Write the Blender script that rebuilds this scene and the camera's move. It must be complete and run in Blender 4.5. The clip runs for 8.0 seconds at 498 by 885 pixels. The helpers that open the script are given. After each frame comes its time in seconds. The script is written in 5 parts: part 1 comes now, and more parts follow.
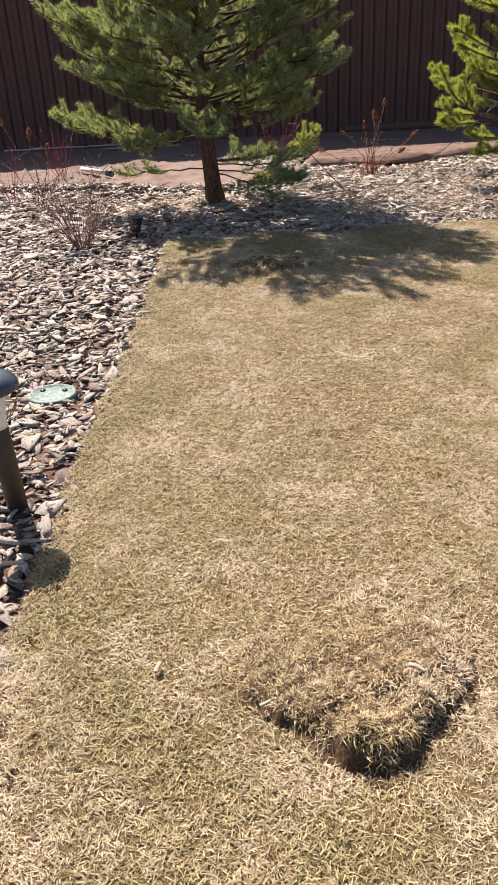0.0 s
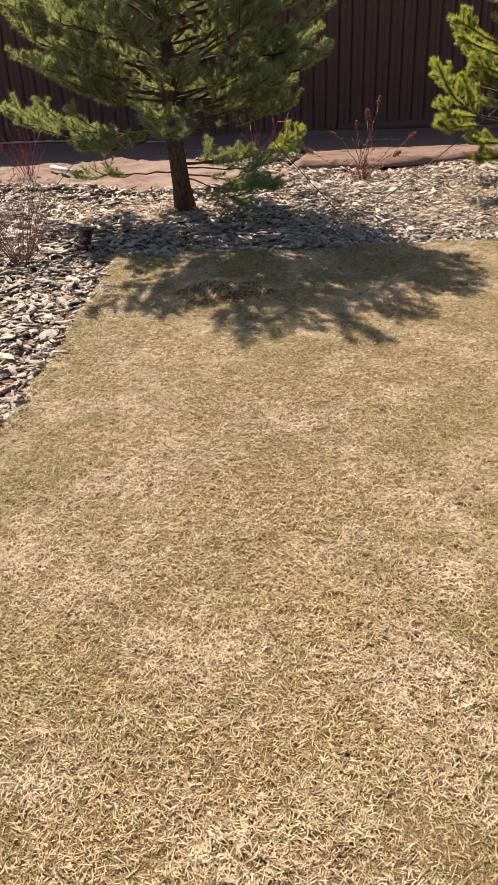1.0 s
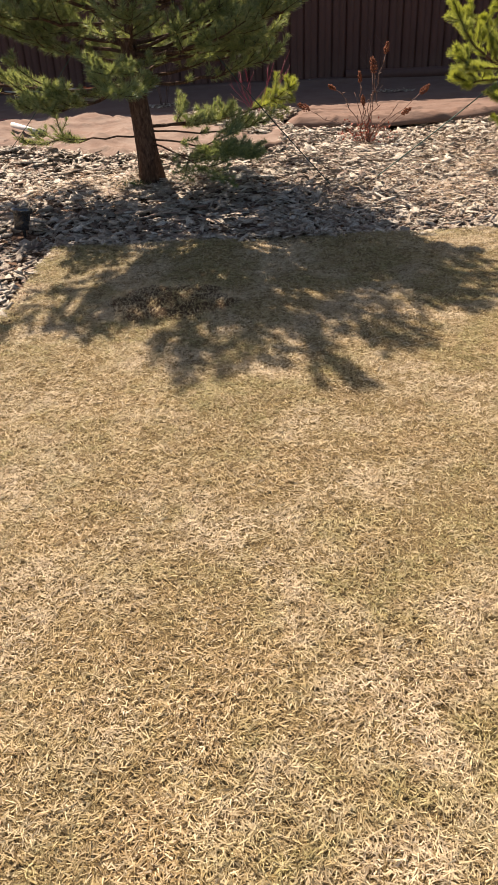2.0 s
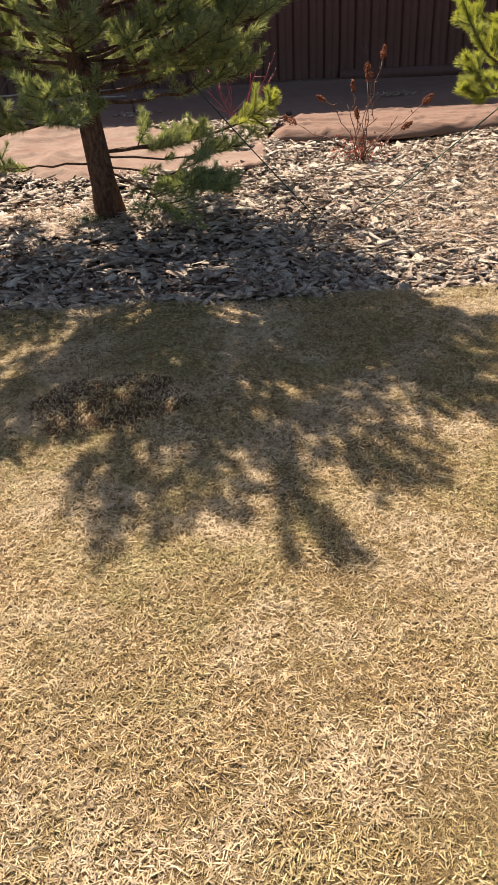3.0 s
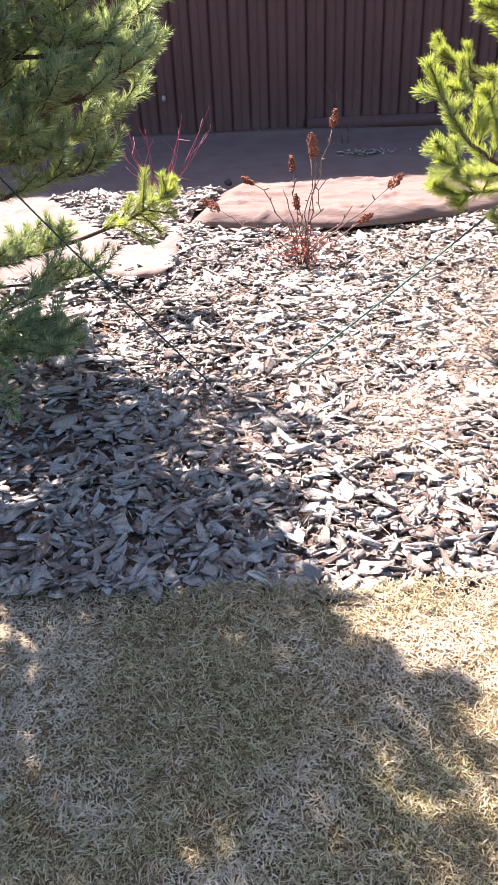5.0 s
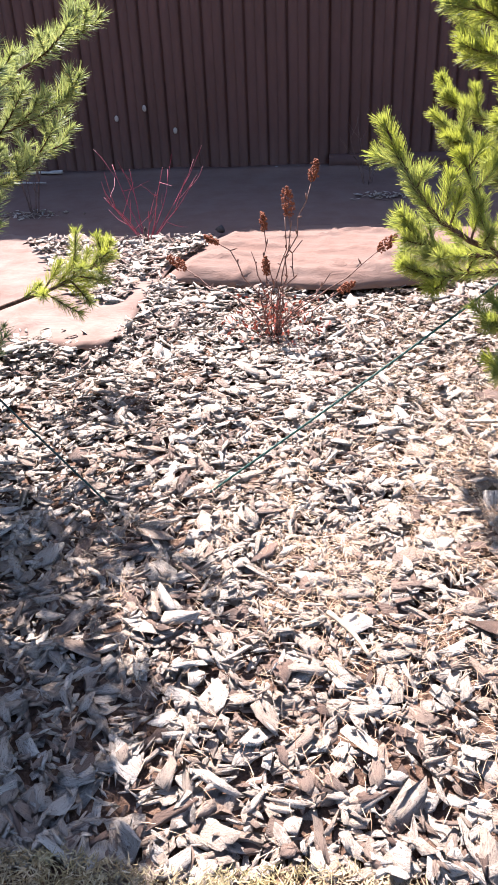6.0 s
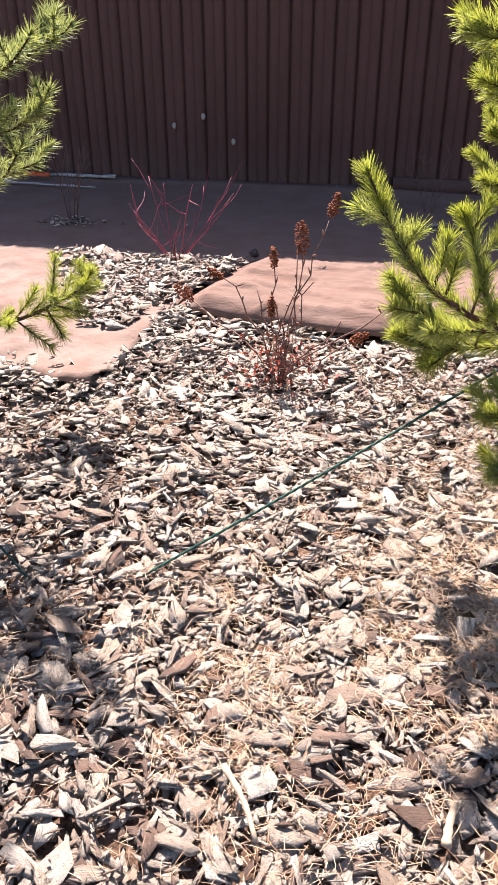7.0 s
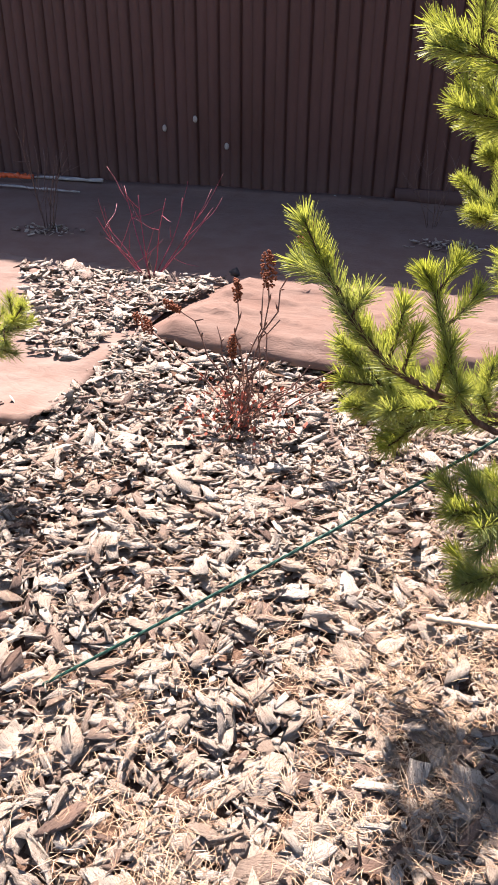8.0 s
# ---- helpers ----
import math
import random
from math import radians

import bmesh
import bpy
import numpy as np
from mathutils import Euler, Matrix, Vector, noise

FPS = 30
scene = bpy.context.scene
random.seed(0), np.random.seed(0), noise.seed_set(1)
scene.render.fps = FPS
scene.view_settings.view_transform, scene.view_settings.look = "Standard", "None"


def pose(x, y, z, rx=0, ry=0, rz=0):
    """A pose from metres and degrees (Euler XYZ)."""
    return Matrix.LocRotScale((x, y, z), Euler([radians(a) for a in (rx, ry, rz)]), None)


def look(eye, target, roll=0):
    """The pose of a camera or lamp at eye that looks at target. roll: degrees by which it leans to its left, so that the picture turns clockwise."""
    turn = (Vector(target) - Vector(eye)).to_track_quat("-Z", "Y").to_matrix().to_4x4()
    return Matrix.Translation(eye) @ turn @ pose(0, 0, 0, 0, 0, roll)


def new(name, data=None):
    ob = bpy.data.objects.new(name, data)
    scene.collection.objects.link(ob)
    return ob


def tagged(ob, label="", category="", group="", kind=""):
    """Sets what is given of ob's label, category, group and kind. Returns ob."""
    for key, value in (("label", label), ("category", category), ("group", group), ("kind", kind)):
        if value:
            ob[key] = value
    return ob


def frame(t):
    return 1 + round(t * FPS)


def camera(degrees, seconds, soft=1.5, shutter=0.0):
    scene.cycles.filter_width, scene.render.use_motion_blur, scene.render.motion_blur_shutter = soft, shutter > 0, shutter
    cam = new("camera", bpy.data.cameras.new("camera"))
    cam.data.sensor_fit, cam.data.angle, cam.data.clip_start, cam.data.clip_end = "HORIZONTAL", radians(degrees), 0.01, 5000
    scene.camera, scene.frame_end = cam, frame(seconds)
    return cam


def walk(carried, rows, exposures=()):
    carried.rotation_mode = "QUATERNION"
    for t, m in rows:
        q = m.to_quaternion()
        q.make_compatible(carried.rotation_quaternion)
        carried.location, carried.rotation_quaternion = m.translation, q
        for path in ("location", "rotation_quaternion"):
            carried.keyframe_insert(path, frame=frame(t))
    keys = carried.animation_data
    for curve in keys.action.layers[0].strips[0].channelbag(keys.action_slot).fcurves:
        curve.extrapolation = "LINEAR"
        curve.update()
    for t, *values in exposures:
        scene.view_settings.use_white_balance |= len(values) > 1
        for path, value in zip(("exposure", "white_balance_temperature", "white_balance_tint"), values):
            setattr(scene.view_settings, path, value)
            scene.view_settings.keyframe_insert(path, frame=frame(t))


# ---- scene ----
cam = camera(34.9, 8.0, soft=1.0)
METRES, EYE, TILT, LEAN, TURN = 6.5, 1.357, 0.0, 0.0, -2.5
ROWS = [
    (0.0, 0.0, 0.0, 0.0, -1.37, -27.52, 2.62),
    (0.5, 0.0293, 0.0497, -0.0008, -2.46, -27.67, 3.27),
    (1.0, 0.0623, 0.1159, -0.0015, 0.27, -28.15, 1.92),
    (1.5, 0.0899, 0.1906, -0.0073, 1.55, -30.23, 1.91),
    (3.0, 0.1246, 0.4089, 0.0, 1.51, -32.71, 2.53),
    (3.5, 0.1411, 0.4773, -0.0031, 0.03, -32.77, 4.23),
    (4.0, 0.1541, 0.5459, -0.0012, 0.62, -32.86, 3.76),
    (4.5, 0.1698, 0.6186, 0.0035, 2.0, -32.43, 2.71),
    (5.0, 0.2023, 0.6841, 0.0006, 2.36, -31.82, 2.35),
    (6.5, 0.2925, 0.8313, 0.0006, 11.76, -30.14, 1.61),
    (7.0, 0.309, 0.8632, 0.0019, 15.12, -30.18, 0.21),
    (7.5, 0.3183, 0.9093, 0.0059, 15.66, -30.58, -0.06),
    (8.0, 0.3224, 0.9301, 0.0039, 16.77, -30.6, -0.5),
]
walk(cam, [(t, pose(0, 0, EYE, TILT, LEAN, TURN) @ pose(METRES * x, METRES * y, METRES * z, 90 + pitch, roll, yaw)) for t, x, y, z, yaw, pitch, roll in ROWS],
     exposures=[(0.0, 1.43, 6350, 15), (0.5, 1.37, 6650, 14), (1.5, 1.36, 7050, 14), (3.0, 1.50, 7200, 15), (3.5, 1.75, 7050, 15), (4.0, 2.06, 6700, 16), (4.5, 2.46, 6080, 18), (5.0, 2.64, 5720, 18), (6.5, 2.14, 6000, 21), (7.0, 2.06, 6200, 21), (7.5, 2.0, 6300, 22), (8.0, 2.05, 6330, 22)])


# ---- light ----
SUN_AZ, SUN_EL = radians(21.5), radians(47)   # azimuth west of +y
sun_from = Vector((-math.sin(SUN_AZ) * math.cos(SUN_EL), math.cos(SUN_AZ) * math.cos(SUN_EL), math.sin(SUN_EL)))
world = bpy.data.worlds.new("sky")
scene.world = world
world.use_nodes = True
wn, wl = world.node_tree.nodes, world.node_tree.links
sky = wn.new("ShaderNodeTexSky")
sky.sky_type, sky.sun_disc = "NISHITA", False
sky.sun_elevation, sky.sun_rotation, sky.dust_density = SUN_EL, -SUN_AZ, 1.3
sky.ozone_density = 1.0
wl.new(sky.outputs[0], wn["Background"].inputs[0])
wn["Background"].inputs[1].default_value = 0.064
sun = new("sun", bpy.data.lights.new("sun", "SUN"))
sun.data.energy, sun.data.angle, sun.data.color = 5.0, radians(0.55), (1.0, 0.92, 0.80)
sun.matrix_world = look(sun_from * 30, (0, 0, 0))


# ---- material helpers ----
class Mat:
    """A node material built step by step."""

    def __init__(self, name, rough=0.85, metal=0.0, spec=0.3):
        self.m = bpy.data.materials.new(name)
        self.m.use_nodes = True
        self.n, self.l = self.m.node_tree.nodes, self.m.node_tree.links
        self.b = self.n["Principled BSDF"]
        self.b.inputs["Roughness"].default_value = rough
        self.b.inputs["Metallic"].default_value = metal
        self.b.inputs["Specular IOR Level"].default_value = spec

    def put(self, socket, value):
        if hasattr(value, "is_output"):
            self.l.new(value, socket)
        else:
            socket.default_value = value

    def coords(self, which="Position", scale=(1, 1, 1)):
        if which == "Position":
            out = self.n.new("ShaderNodeNewGeometry").outputs["Position"]
        else:
            out = self.n.new("ShaderNodeTexCoord").outputs[which]
        mp = self.n.new("ShaderNodeMapping")
        mp.inputs["Scale"].default_value = scale
        self.l.new(out, mp.inputs[0])
        return mp.outputs[0]

    def noise(self, scale, detail=4, rough=0.6, vec=None, distort=0.0):
        t = self.n.new("ShaderNodeTexNoise")
        t.inputs["Scale"].default_value, t.inputs["Detail"].default_value = scale, detail
        t.inputs["Roughness"].default_value, t.inputs["Distortion"].default_value = rough, distort
        self.l.new(vec if vec is not None else self.coords(), t.inputs["Vector"])
        return t.outputs["Fac"]

    def ramp(self, fac, *stops):
        r = self.n.new("ShaderNodeValToRGB")
        while len(r.color_ramp.elements) < len(stops):
            r.color_ramp.elements.new(0.5)
        for e, (p, c) in zip(r.color_ramp.elements, stops):
            e.position, e.color = p, (*c, 1) if len(c) == 3 else c
        self.l.new(fac, r.inputs[0])
        return r.outputs[0]

    def mix(self, fac, a, b, how="MIX"):
        x = self.n.new("ShaderNodeMix")
        x.data_type, x.blend_type = "RGBA", how
        self.put(x.inputs[0], fac)
        for s, v in ((x.inputs[6], a), (x.inputs[7], b)):
            self.put(s, v if hasattr(v, "is_output") else (*v, 1))
        return x.outputs[2]

    def math(self, how, a, b):
        x = self.n.new("ShaderNodeMath")
        x.operation = how
        self.put(x.inputs[0], a)
        self.put(x.inputs[1], b)
        return x.outputs[0]

    def island(self):
        return self.n.new("ShaderNodeNewGeometry").outputs["Random Per Island"]

    def each(self):
        return self.n.new("ShaderNodeObjectInfo").outputs["Random"]

    def colour(self, c):
        self.put(self.b.inputs["Base Color"], c if hasattr(c, "is_output") else (*c, 1))
        return self

    def bump(self, height, strength=0.4, dist=0.01):
        x = self.n.new("ShaderNodeBump")
        x.inputs["Strength"].default_value, x.inputs["Distance"].default_value = strength, dist
        self.l.new(height, x.inputs["Height"])
        self.l.new(x.outputs[0], self.b.inputs["Normal"])
        return self

    def leafy(self, share, c):
        """Lets part of the light through, as blades and needles do."""
        t = self.n.new("ShaderNodeBsdfTranslucent")
        self.put(t.inputs[0], c if hasattr(c, "is_output") else (*c, 1))
        x = self.n.new("ShaderNodeMixShader")
        x.inputs[0].default_value = share
        self.l.new(self.b.outputs[0], x.inputs[1])
        self.l.new(t.outputs[0], x.inputs[2])
        self.l.new(x.outputs[0], self.n["Material Output"].inputs[0])
        return self


def simple(name, c, rough=0.6, metal=0.0, spec=0.4, vary=0.25, scale=40, bump=0.15):
    k = Mat(name, rough, metal, spec)
    f = k.noise(scale, 5)
    k.colour(k.ramp(f, (0.3, tuple(v * (1 - vary) for v in c)), (0.75, tuple(min(1, v * (1 + vary)) for v in c))))
    return k.bump(f, bump, 0.004).m


# ---- materials ----
def grass_material():
    k = Mat("dry_grass", 0.6, spec=0.25)
    big = k.noise(1.3, 3, 0.6)
    mid = k.noise(6.0, 3, 0.6)
    fibre = k.noise(900, 2)
    straw = k.ramp(k.island(), (0.0, (0.10, 0.058, 0.024)), (0.25, (0.25, 0.155, 0.064)), (0.5, (0.46, 0.338, 0.172)), (0.82, (0.62, 0.49, 0.30)), (1.0, (0.78, 0.665, 0.49)))
    green = k.ramp(k.island(), (0.0, (0.070, 0.070, 0.022)), (0.5, (0.285, 0.252, 0.088)), (1.0, (0.48, 0.42, 0.215)))
    sep = k.n.new("ShaderNodeSeparateXYZ")
    k.l.new(k.coords(), sep.inputs[0])
    edge = k.ramp(k.math("ADD", sep.outputs[0], 0.5), (0.12, (1, 1, 1)), (0.55, (0, 0, 0)))
    amount = k.ramp(k.math("ADD", k.math("MULTIPLY", big, 0.7), k.math("MULTIPLY", mid, 0.4)), (0.47, (0, 0, 0)), (0.60, (0.95, 0.95, 0.95)))
    # greener towards the bed: the cool cast of pine shade put into the colour
    cool_shade = k.ramp(k.math("MULTIPLY", sep.outputs[1], 0.1), (0.40, (0, 0, 0)), (0.56, (0.55, 0.55, 0.55)))
    amount = k.math("MINIMUM", k.math("ADD", k.math("ADD", amount, cool_shade), k.math("MULTIPLY", edge, 0.75)), 0.9)
    c = k.mix(amount, straw, green)
    pale = k.ramp(k.noise(2.6, 3), (0.46, (0, 0, 0)), (0.60, (0.9, 0.9, 0.9)))
    c = k.mix(pale, c, k.mix(0.55, straw, (0.80, 0.68, 0.53)))
    c = k.mix(k.ramp(k.noise(9, 4, 0.7), (0.48, (0, 0, 0)), (0.64, (0.75, 0.75, 0.75))), c, k.mix(0.45, straw, (0.20, 0.125, 0.06)))
    tuft = k.noise(42, 3, 0.65, distort=0.6)
    c = k.mix(k.ramp(tuft, (0.40, (0.55, 0.55, 0.55)), (0.52, (0, 0, 0))), c, k.mix(0.4, straw, (0.16, 0.11, 0.05)))
    c = k.mix(k.ramp(tuft, (0.54, (0, 0, 0)), (0.66, (0.5, 0.5, 0.5))), c, (0.66, 0.52, 0.33))
    c = k.mix(0.2, c, k.ramp(fibre, (0.3, (0.24, 0.16, 0.07)), (0.7, (0.58, 0.44, 0.24))))
    return k.colour(c).leafy(0.3, c).m


def thatch_material():
    k = Mat("lawn_thatch", 0.95, spec=0.1)
    f = k.noise(190, 5, 0.75, distort=2.5)
    c = k.ramp(f, (0.40, (0.022, 0.014, 0.007)), (0.48, (0.10, 0.066, 0.03)), (0.56, (0.32, 0.23, 0.11)), (0.66, (0.62, 0.48, 0.27)))
    return k.colour(c).bump(f, 0.8, 0.01).m


def bark_material(name, single):
    """Weathered bark chips: pale grey worn tops, red-brown inner faces, ridged along the grain."""
    k = Mat(name, 0.65, spec=0.4)
    rnd = k.each() if single else k.island()
    uv = k.coords("UV", (1, 1, 1))
    ridge = k.noise(1.0, 5, 0.7, k.coords("UV", (22, 95, 1)), 2.6)
    blotch = k.noise(28, 4, 0.6, uv)
    body = k.ramp(rnd, (0.0, (0.13, 0.078, 0.055)), (0.08, (0.24, 0.155, 0.112)), (0.2, (0.37, 0.272, 0.20)), (0.4, (0.48, 0.387, 0.298)), (0.75, (0.56, 0.477, 0.385)), (1.0, (0.65, 0.58, 0.49)))
    c = k.mix(k.ramp(ridge, (0.36, (0.85, 0.85, 0.85)), (0.46, (0, 0, 0))), body, k.mix(0.35, (0.13, 0.075, 0.055), body))
    crack = k.noise(1.0, 5, 0.7, k.coords("UV", (50, 190, 1)), 3.4)
    c = k.mix(k.ramp(crack, (0.37, (0.95, 0.95, 0.95)), (0.43, (0, 0, 0))), c, (0.075, 0.04, 0.028))
    c = k.mix(k.ramp(blotch, (0.5, (0, 0, 0)), (0.72, (0.65, 0.65, 0.65))), c, k.mix(0.5, body, (0.36, 0.20, 0.125)))
    return k.colour(c).bump(k.math("ADD", ridge, crack), 1.0, 0.010).m


def soil_material():
    k = Mat("mulch_soil", 0.95, spec=0.1)
    f = k.noise(70, 6, 0.7)
    c = k.ramp(f, (0.3, (0.045, 0.026, 0.018)), (0.55, (0.16, 0.095, 0.064)), (0.72, (0.36, 0.25, 0.175)))
    return k.colour(c).bump(f, 0.9, 0.02).m


def fabric_material(name, dust):
    k = Mat(name, 0.95, spec=0.04)
    weave = k.noise(420, 3, 0.6)
    dirt = k.noise(5, 5, 0.65)
    c = k.ramp(weave, (0.3, (0.135, 0.076, 0.058)), (0.7, (0.183, 0.108, 0.083)))
    c = k.mix(k.ramp(dirt, (0.36, (dust * 0.4,) * 3), (0.66, (dust,) * 3)), c, (0.33, 0.275, 0.235))
    pucker = k.noise(1.0, 4, 0.6, k.coords("Position", (9, 22, 9)), 1.4)
    return k.colour(c).bump(k.math("ADD", k.math("MULTIPLY", weave, 0.12), pucker), 0.3, 0.02).leafy(0.12, c).m


def fence_material():
    k = Mat("brown_coated_steel", 0.5, spec=0.3)
    dust = k.noise(3.0, 6, 0.7, k.coords("Position", (1, 1, 0.35)))
    fine = k.noise(220, 3)
    sep = k.n.new("ShaderNodeSeparateXYZ")
    k.l.new(k.coords(), sep.inputs[0])
    c = k.ramp(dust, (0.35, (0.066, 0.028, 0.022)), (0.7, (0.096, 0.045, 0.036)))
    splash = k.math("MULTIPLY", k.ramp(sep.outputs[2], (0.02, (0.25, 0.25, 0.25)), (0.35, (0, 0, 0))), dust)
    c = k.mix(splash, c, (0.16, 0.12, 0.10))
    k.put(k.b.inputs["Roughness"], k.ramp(dust, (0.3, (0.45, 0.45, 0.45)), (0.7, (0.7, 0.7, 0.7))))
    return k.colour(c).bump(fine, 0.05, 0.001).m


def needle_material(name, young, share, lean):
    """young: lean from blue-green to yellow-green, with sunlight painted into the yellow."""
    k = Mat(name, 0.5, spec=0.25)
    patch = k.noise(7, 3)
    blue_green = k.ramp(k.island(), (0.0, (0.12, 0.17, 0.115)), (0.5, (0.215, 0.275, 0.18)), (0.92, (0.33, 0.37, 0.21)), (1.0, (0.42, 0.35, 0.18)))
    yellow_green = k.ramp(k.island(), (0.0, (0.085, 0.13, 0.03)), (0.5, (0.185, 0.235, 0.045)), (1.0, (0.34, 0.35, 0.07)))
    c = k.mix(k.ramp(patch, (0.35, (young * 0.5,) * 3), (0.65, (min(1, young * 1.5),) * 3)), blue_green, yellow_green)
    t = k.mix(lean, c, (0.60, 0.61, 0.035))
    return k.colour(c).leafy(share, t).m


def litter_material():
    k = Mat("fallen_needles", 0.7, spec=0.25)
    c = k.ramp(k.island(), (0.0, (0.20, 0.11, 0.06)), (0.5, (0.40, 0.265, 0.16)), (1.0, (0.58, 0.44, 0.30)))
    return k.colour(c).m


def pine_bark_material():
    k = Mat("pine_bark", 0.9, spec=0.15)
    f = k.noise(1.0, 6, 0.7, k.coords("Position", (60, 60, 22)), 0.5)
    c = k.ramp(f, (0.3, (0.03, 0.017, 0.012)), (0.5, (0.085, 0.047, 0.031)), (0.72, (0.175, 0.11, 0.078)))
    return k.colour(c).bump(f, 0.8, 0.008).m


GRASS, THATCH, SOIL = grass_material(), thatch_material(), soil_material()
SOD = simple("torn_sod", (0.075, 0.045, 0.025), 0.95, spec=0.1, vary=0.6, scale=130, bump=0.8)
BARK, BARK_ONE = bark_material("bark_chips", False), bark_material("bark_chip", True)
FABRIC, FABRIC_DUSTY, FENCE = fabric_material("brown_geotextile", 0.25), fabric_material("dusty_brown_geotextile", 0.5), fence_material()
# one kind of needle in two tones; the second has sunlight in its colour
NEEDLE, NEEDLE_SUNLIT = needle_material("pine_needles", 0.28, 0.36, 0.32), needle_material("sunlit_pine_needles", 0.75, 0.42, 0.5)
LITTER, PINEBARK = litter_material(), pine_bark_material()
TWIG_RED = simple("red_twig", (0.27, 0.035, 0.062), 0.6, vary=0.35, scale=60)
TWIG_BROWN = simple("brown_twig", (0.19, 0.10, 0.072), 0.8, vary=0.4, scale=60)
TWIG_GREY = simple("grey_twig", (0.12, 0.07, 0.055), 0.8, vary=0.4, scale=60)
SEED = simple("rust_seed_head", (0.21, 0.062, 0.024), 0.9, vary=0.5, scale=150, bump=0.6)
REDLEAF = simple("red_withered_leaf", (0.42, 0.10, 0.055), 0.7, vary=0.45, scale=80)
ROPE = simple("green_rope", (0.013, 0.075, 0.05), 0.6, vary=0.5, scale=160, bump=0.5)
ROPE_DARK = simple("dark_green_rope", (0.012, 0.04, 0.03), 0.6, vary=0.4, scale=160, bump=0.5)
BLACK = simple("black_plastic", (0.02, 0.021, 0.023), 0.2, spec=0.5, vary=0.3, scale=50, bump=0.08)
GREYCAP = simple("dark_grey_metal", (0.055, 0.065, 0.075), 0.32, 0.35, 0.5, 0.2, 30, 0.04)
POLE = simple("dark_brown_pole", (0.045, 0.03, 0.022), 0.55, vary=0.3, scale=40, bump=0.1)
OPAL = simple("opal_plastic", (0.72, 0.69, 0.64), 0.35, vary=0.06, scale=20, bump=0.02)
HOUSING = simple("glossy_black_housing", (0.025, 0.026, 0.028), 0.16, 0.0, 0.9, 0.15, 30, 0.03)
COVER = simple("pale_green_plastic", (0.145, 0.19, 0.16), 0.75, vary=0.6, scale=55, bump=0.4)
PIPE = simple("pale_grey_pipe", (0.55, 0.53, 0.50), 0.5, vary=0.2, scale=25, bump=0.1)
WOODPALE = simple("weathered_board", (0.36, 0.33, 0.30), 0.85, vary=0.3, scale=18, bump=0.4)
ORANGE = simple("orange_plastic", (0.65, 0.11, 0.03), 0.5, vary=0.15, scale=30)
STONE = simple("dark_stone", (0.035, 0.03, 0.03), 0.7, vary=0.4, scale=40, bump=0.4)
TUFT = simple("green_moss", (0.10, 0.16, 0.05), 0.8, vary=0.4, scale=90)
CHALK = simple("dried_mortar_spot", (0.34, 0.30, 0.26), 0.9, vary=0.2, scale=120)


# ---- mesh helpers ----
class Geo:
    """Collects vertices and faces of one mesh."""

    def __init__(self):
        self.v, self.f, self.uv, self.count = [], [], [], 0

    def add(self, v, *faces, uv=None):
        v = np.asarray(v, float).reshape(-1, 3)
        self.v.append(v)
        for f in faces:
            self.f.append(np.asarray(f, int) + self.count)
        self.uv.append(np.zeros((len(v), 2)) if uv is None else uv)
        self.count += len(v)
        return self

    def mesh(self, name, material, smooth=False, uvs=False):
        me = bpy.data.meshes.new(name)
        v = np.concatenate(self.v) if self.v else np.zeros((0, 3))
        me.vertices.add(len(v))
        me.vertices.foreach_set("co", v.ravel())
        loops = np.concatenate([f.ravel() for f in self.f])
        sizes = np.concatenate([np.full(len(f), f.shape[1]) for f in self.f])
        me.loops.add(len(loops))
        me.loops.foreach_set("vertex_index", loops)
        me.polygons.add(len(sizes))
        me.polygons.foreach_set("loop_start", np.concatenate([[0], np.cumsum(sizes)[:-1]]))
        if smooth:
            me.polygons.foreach_set("use_smooth", np.ones(len(sizes), bool))
        me.update(calc_edges=True)
        if uvs:
            layer = me.uv_layers.new(name="UVMap")
            layer.data.foreach_set("uv", np.concatenate(self.uv)[loops].ravel())
        me.materials.append(material)
        return me


def obj(name, geo, material, parent=None, label="", smooth=False, uvs=False):
    ob = new(name, geo.mesh(name, material, smooth, uvs) if isinstance(geo, Geo) else geo)
    ob.parent = parent
    return tagged(ob, label)


def unit(v):
    v = np.asarray(v, float)
    return v / (np.linalg.norm(v) + 1e-12)


def tube(geo, pts, radii, sides=7, close=True):
    """A round tube along a line of points."""
    pts = np.asarray(pts, float)
    radii = np.broadcast_to(np.asarray(radii, float), (len(pts),))
    ring = []
    ref = np.array([0.31, 0.2, 0.93])
    for i, p in enumerate(pts):
        d = unit(pts[min(i + 1, len(pts) - 1)] - pts[max(i - 1, 0)])
        if abs(d @ ref) > 0.97:
            ref = np.array([0.95, 0.1, 0.2])
        a = unit(np.cross(d, ref))
        b = np.cross(d, a)
        w = np.arange(sides) * 2 * np.pi / sides
        ring.append(p + radii[i] * (np.cos(w)[:, None] * a + np.sin(w)[:, None] * b))
    n = len(pts)
    k = np.arange(sides)
    quads = [np.stack([i * sides + k, i * sides + (k + 1) % sides, (i + 1) * sides + (k + 1) % sides, (i + 1) * sides + k], 1) for i in range(n - 1)]
    faces = [np.concatenate(quads)]
    if close:
        faces += [k[None, ::-1], (k + (n - 1) * sides)[None]]
    geo.add(np.concatenate(ring), *faces)
    return geo


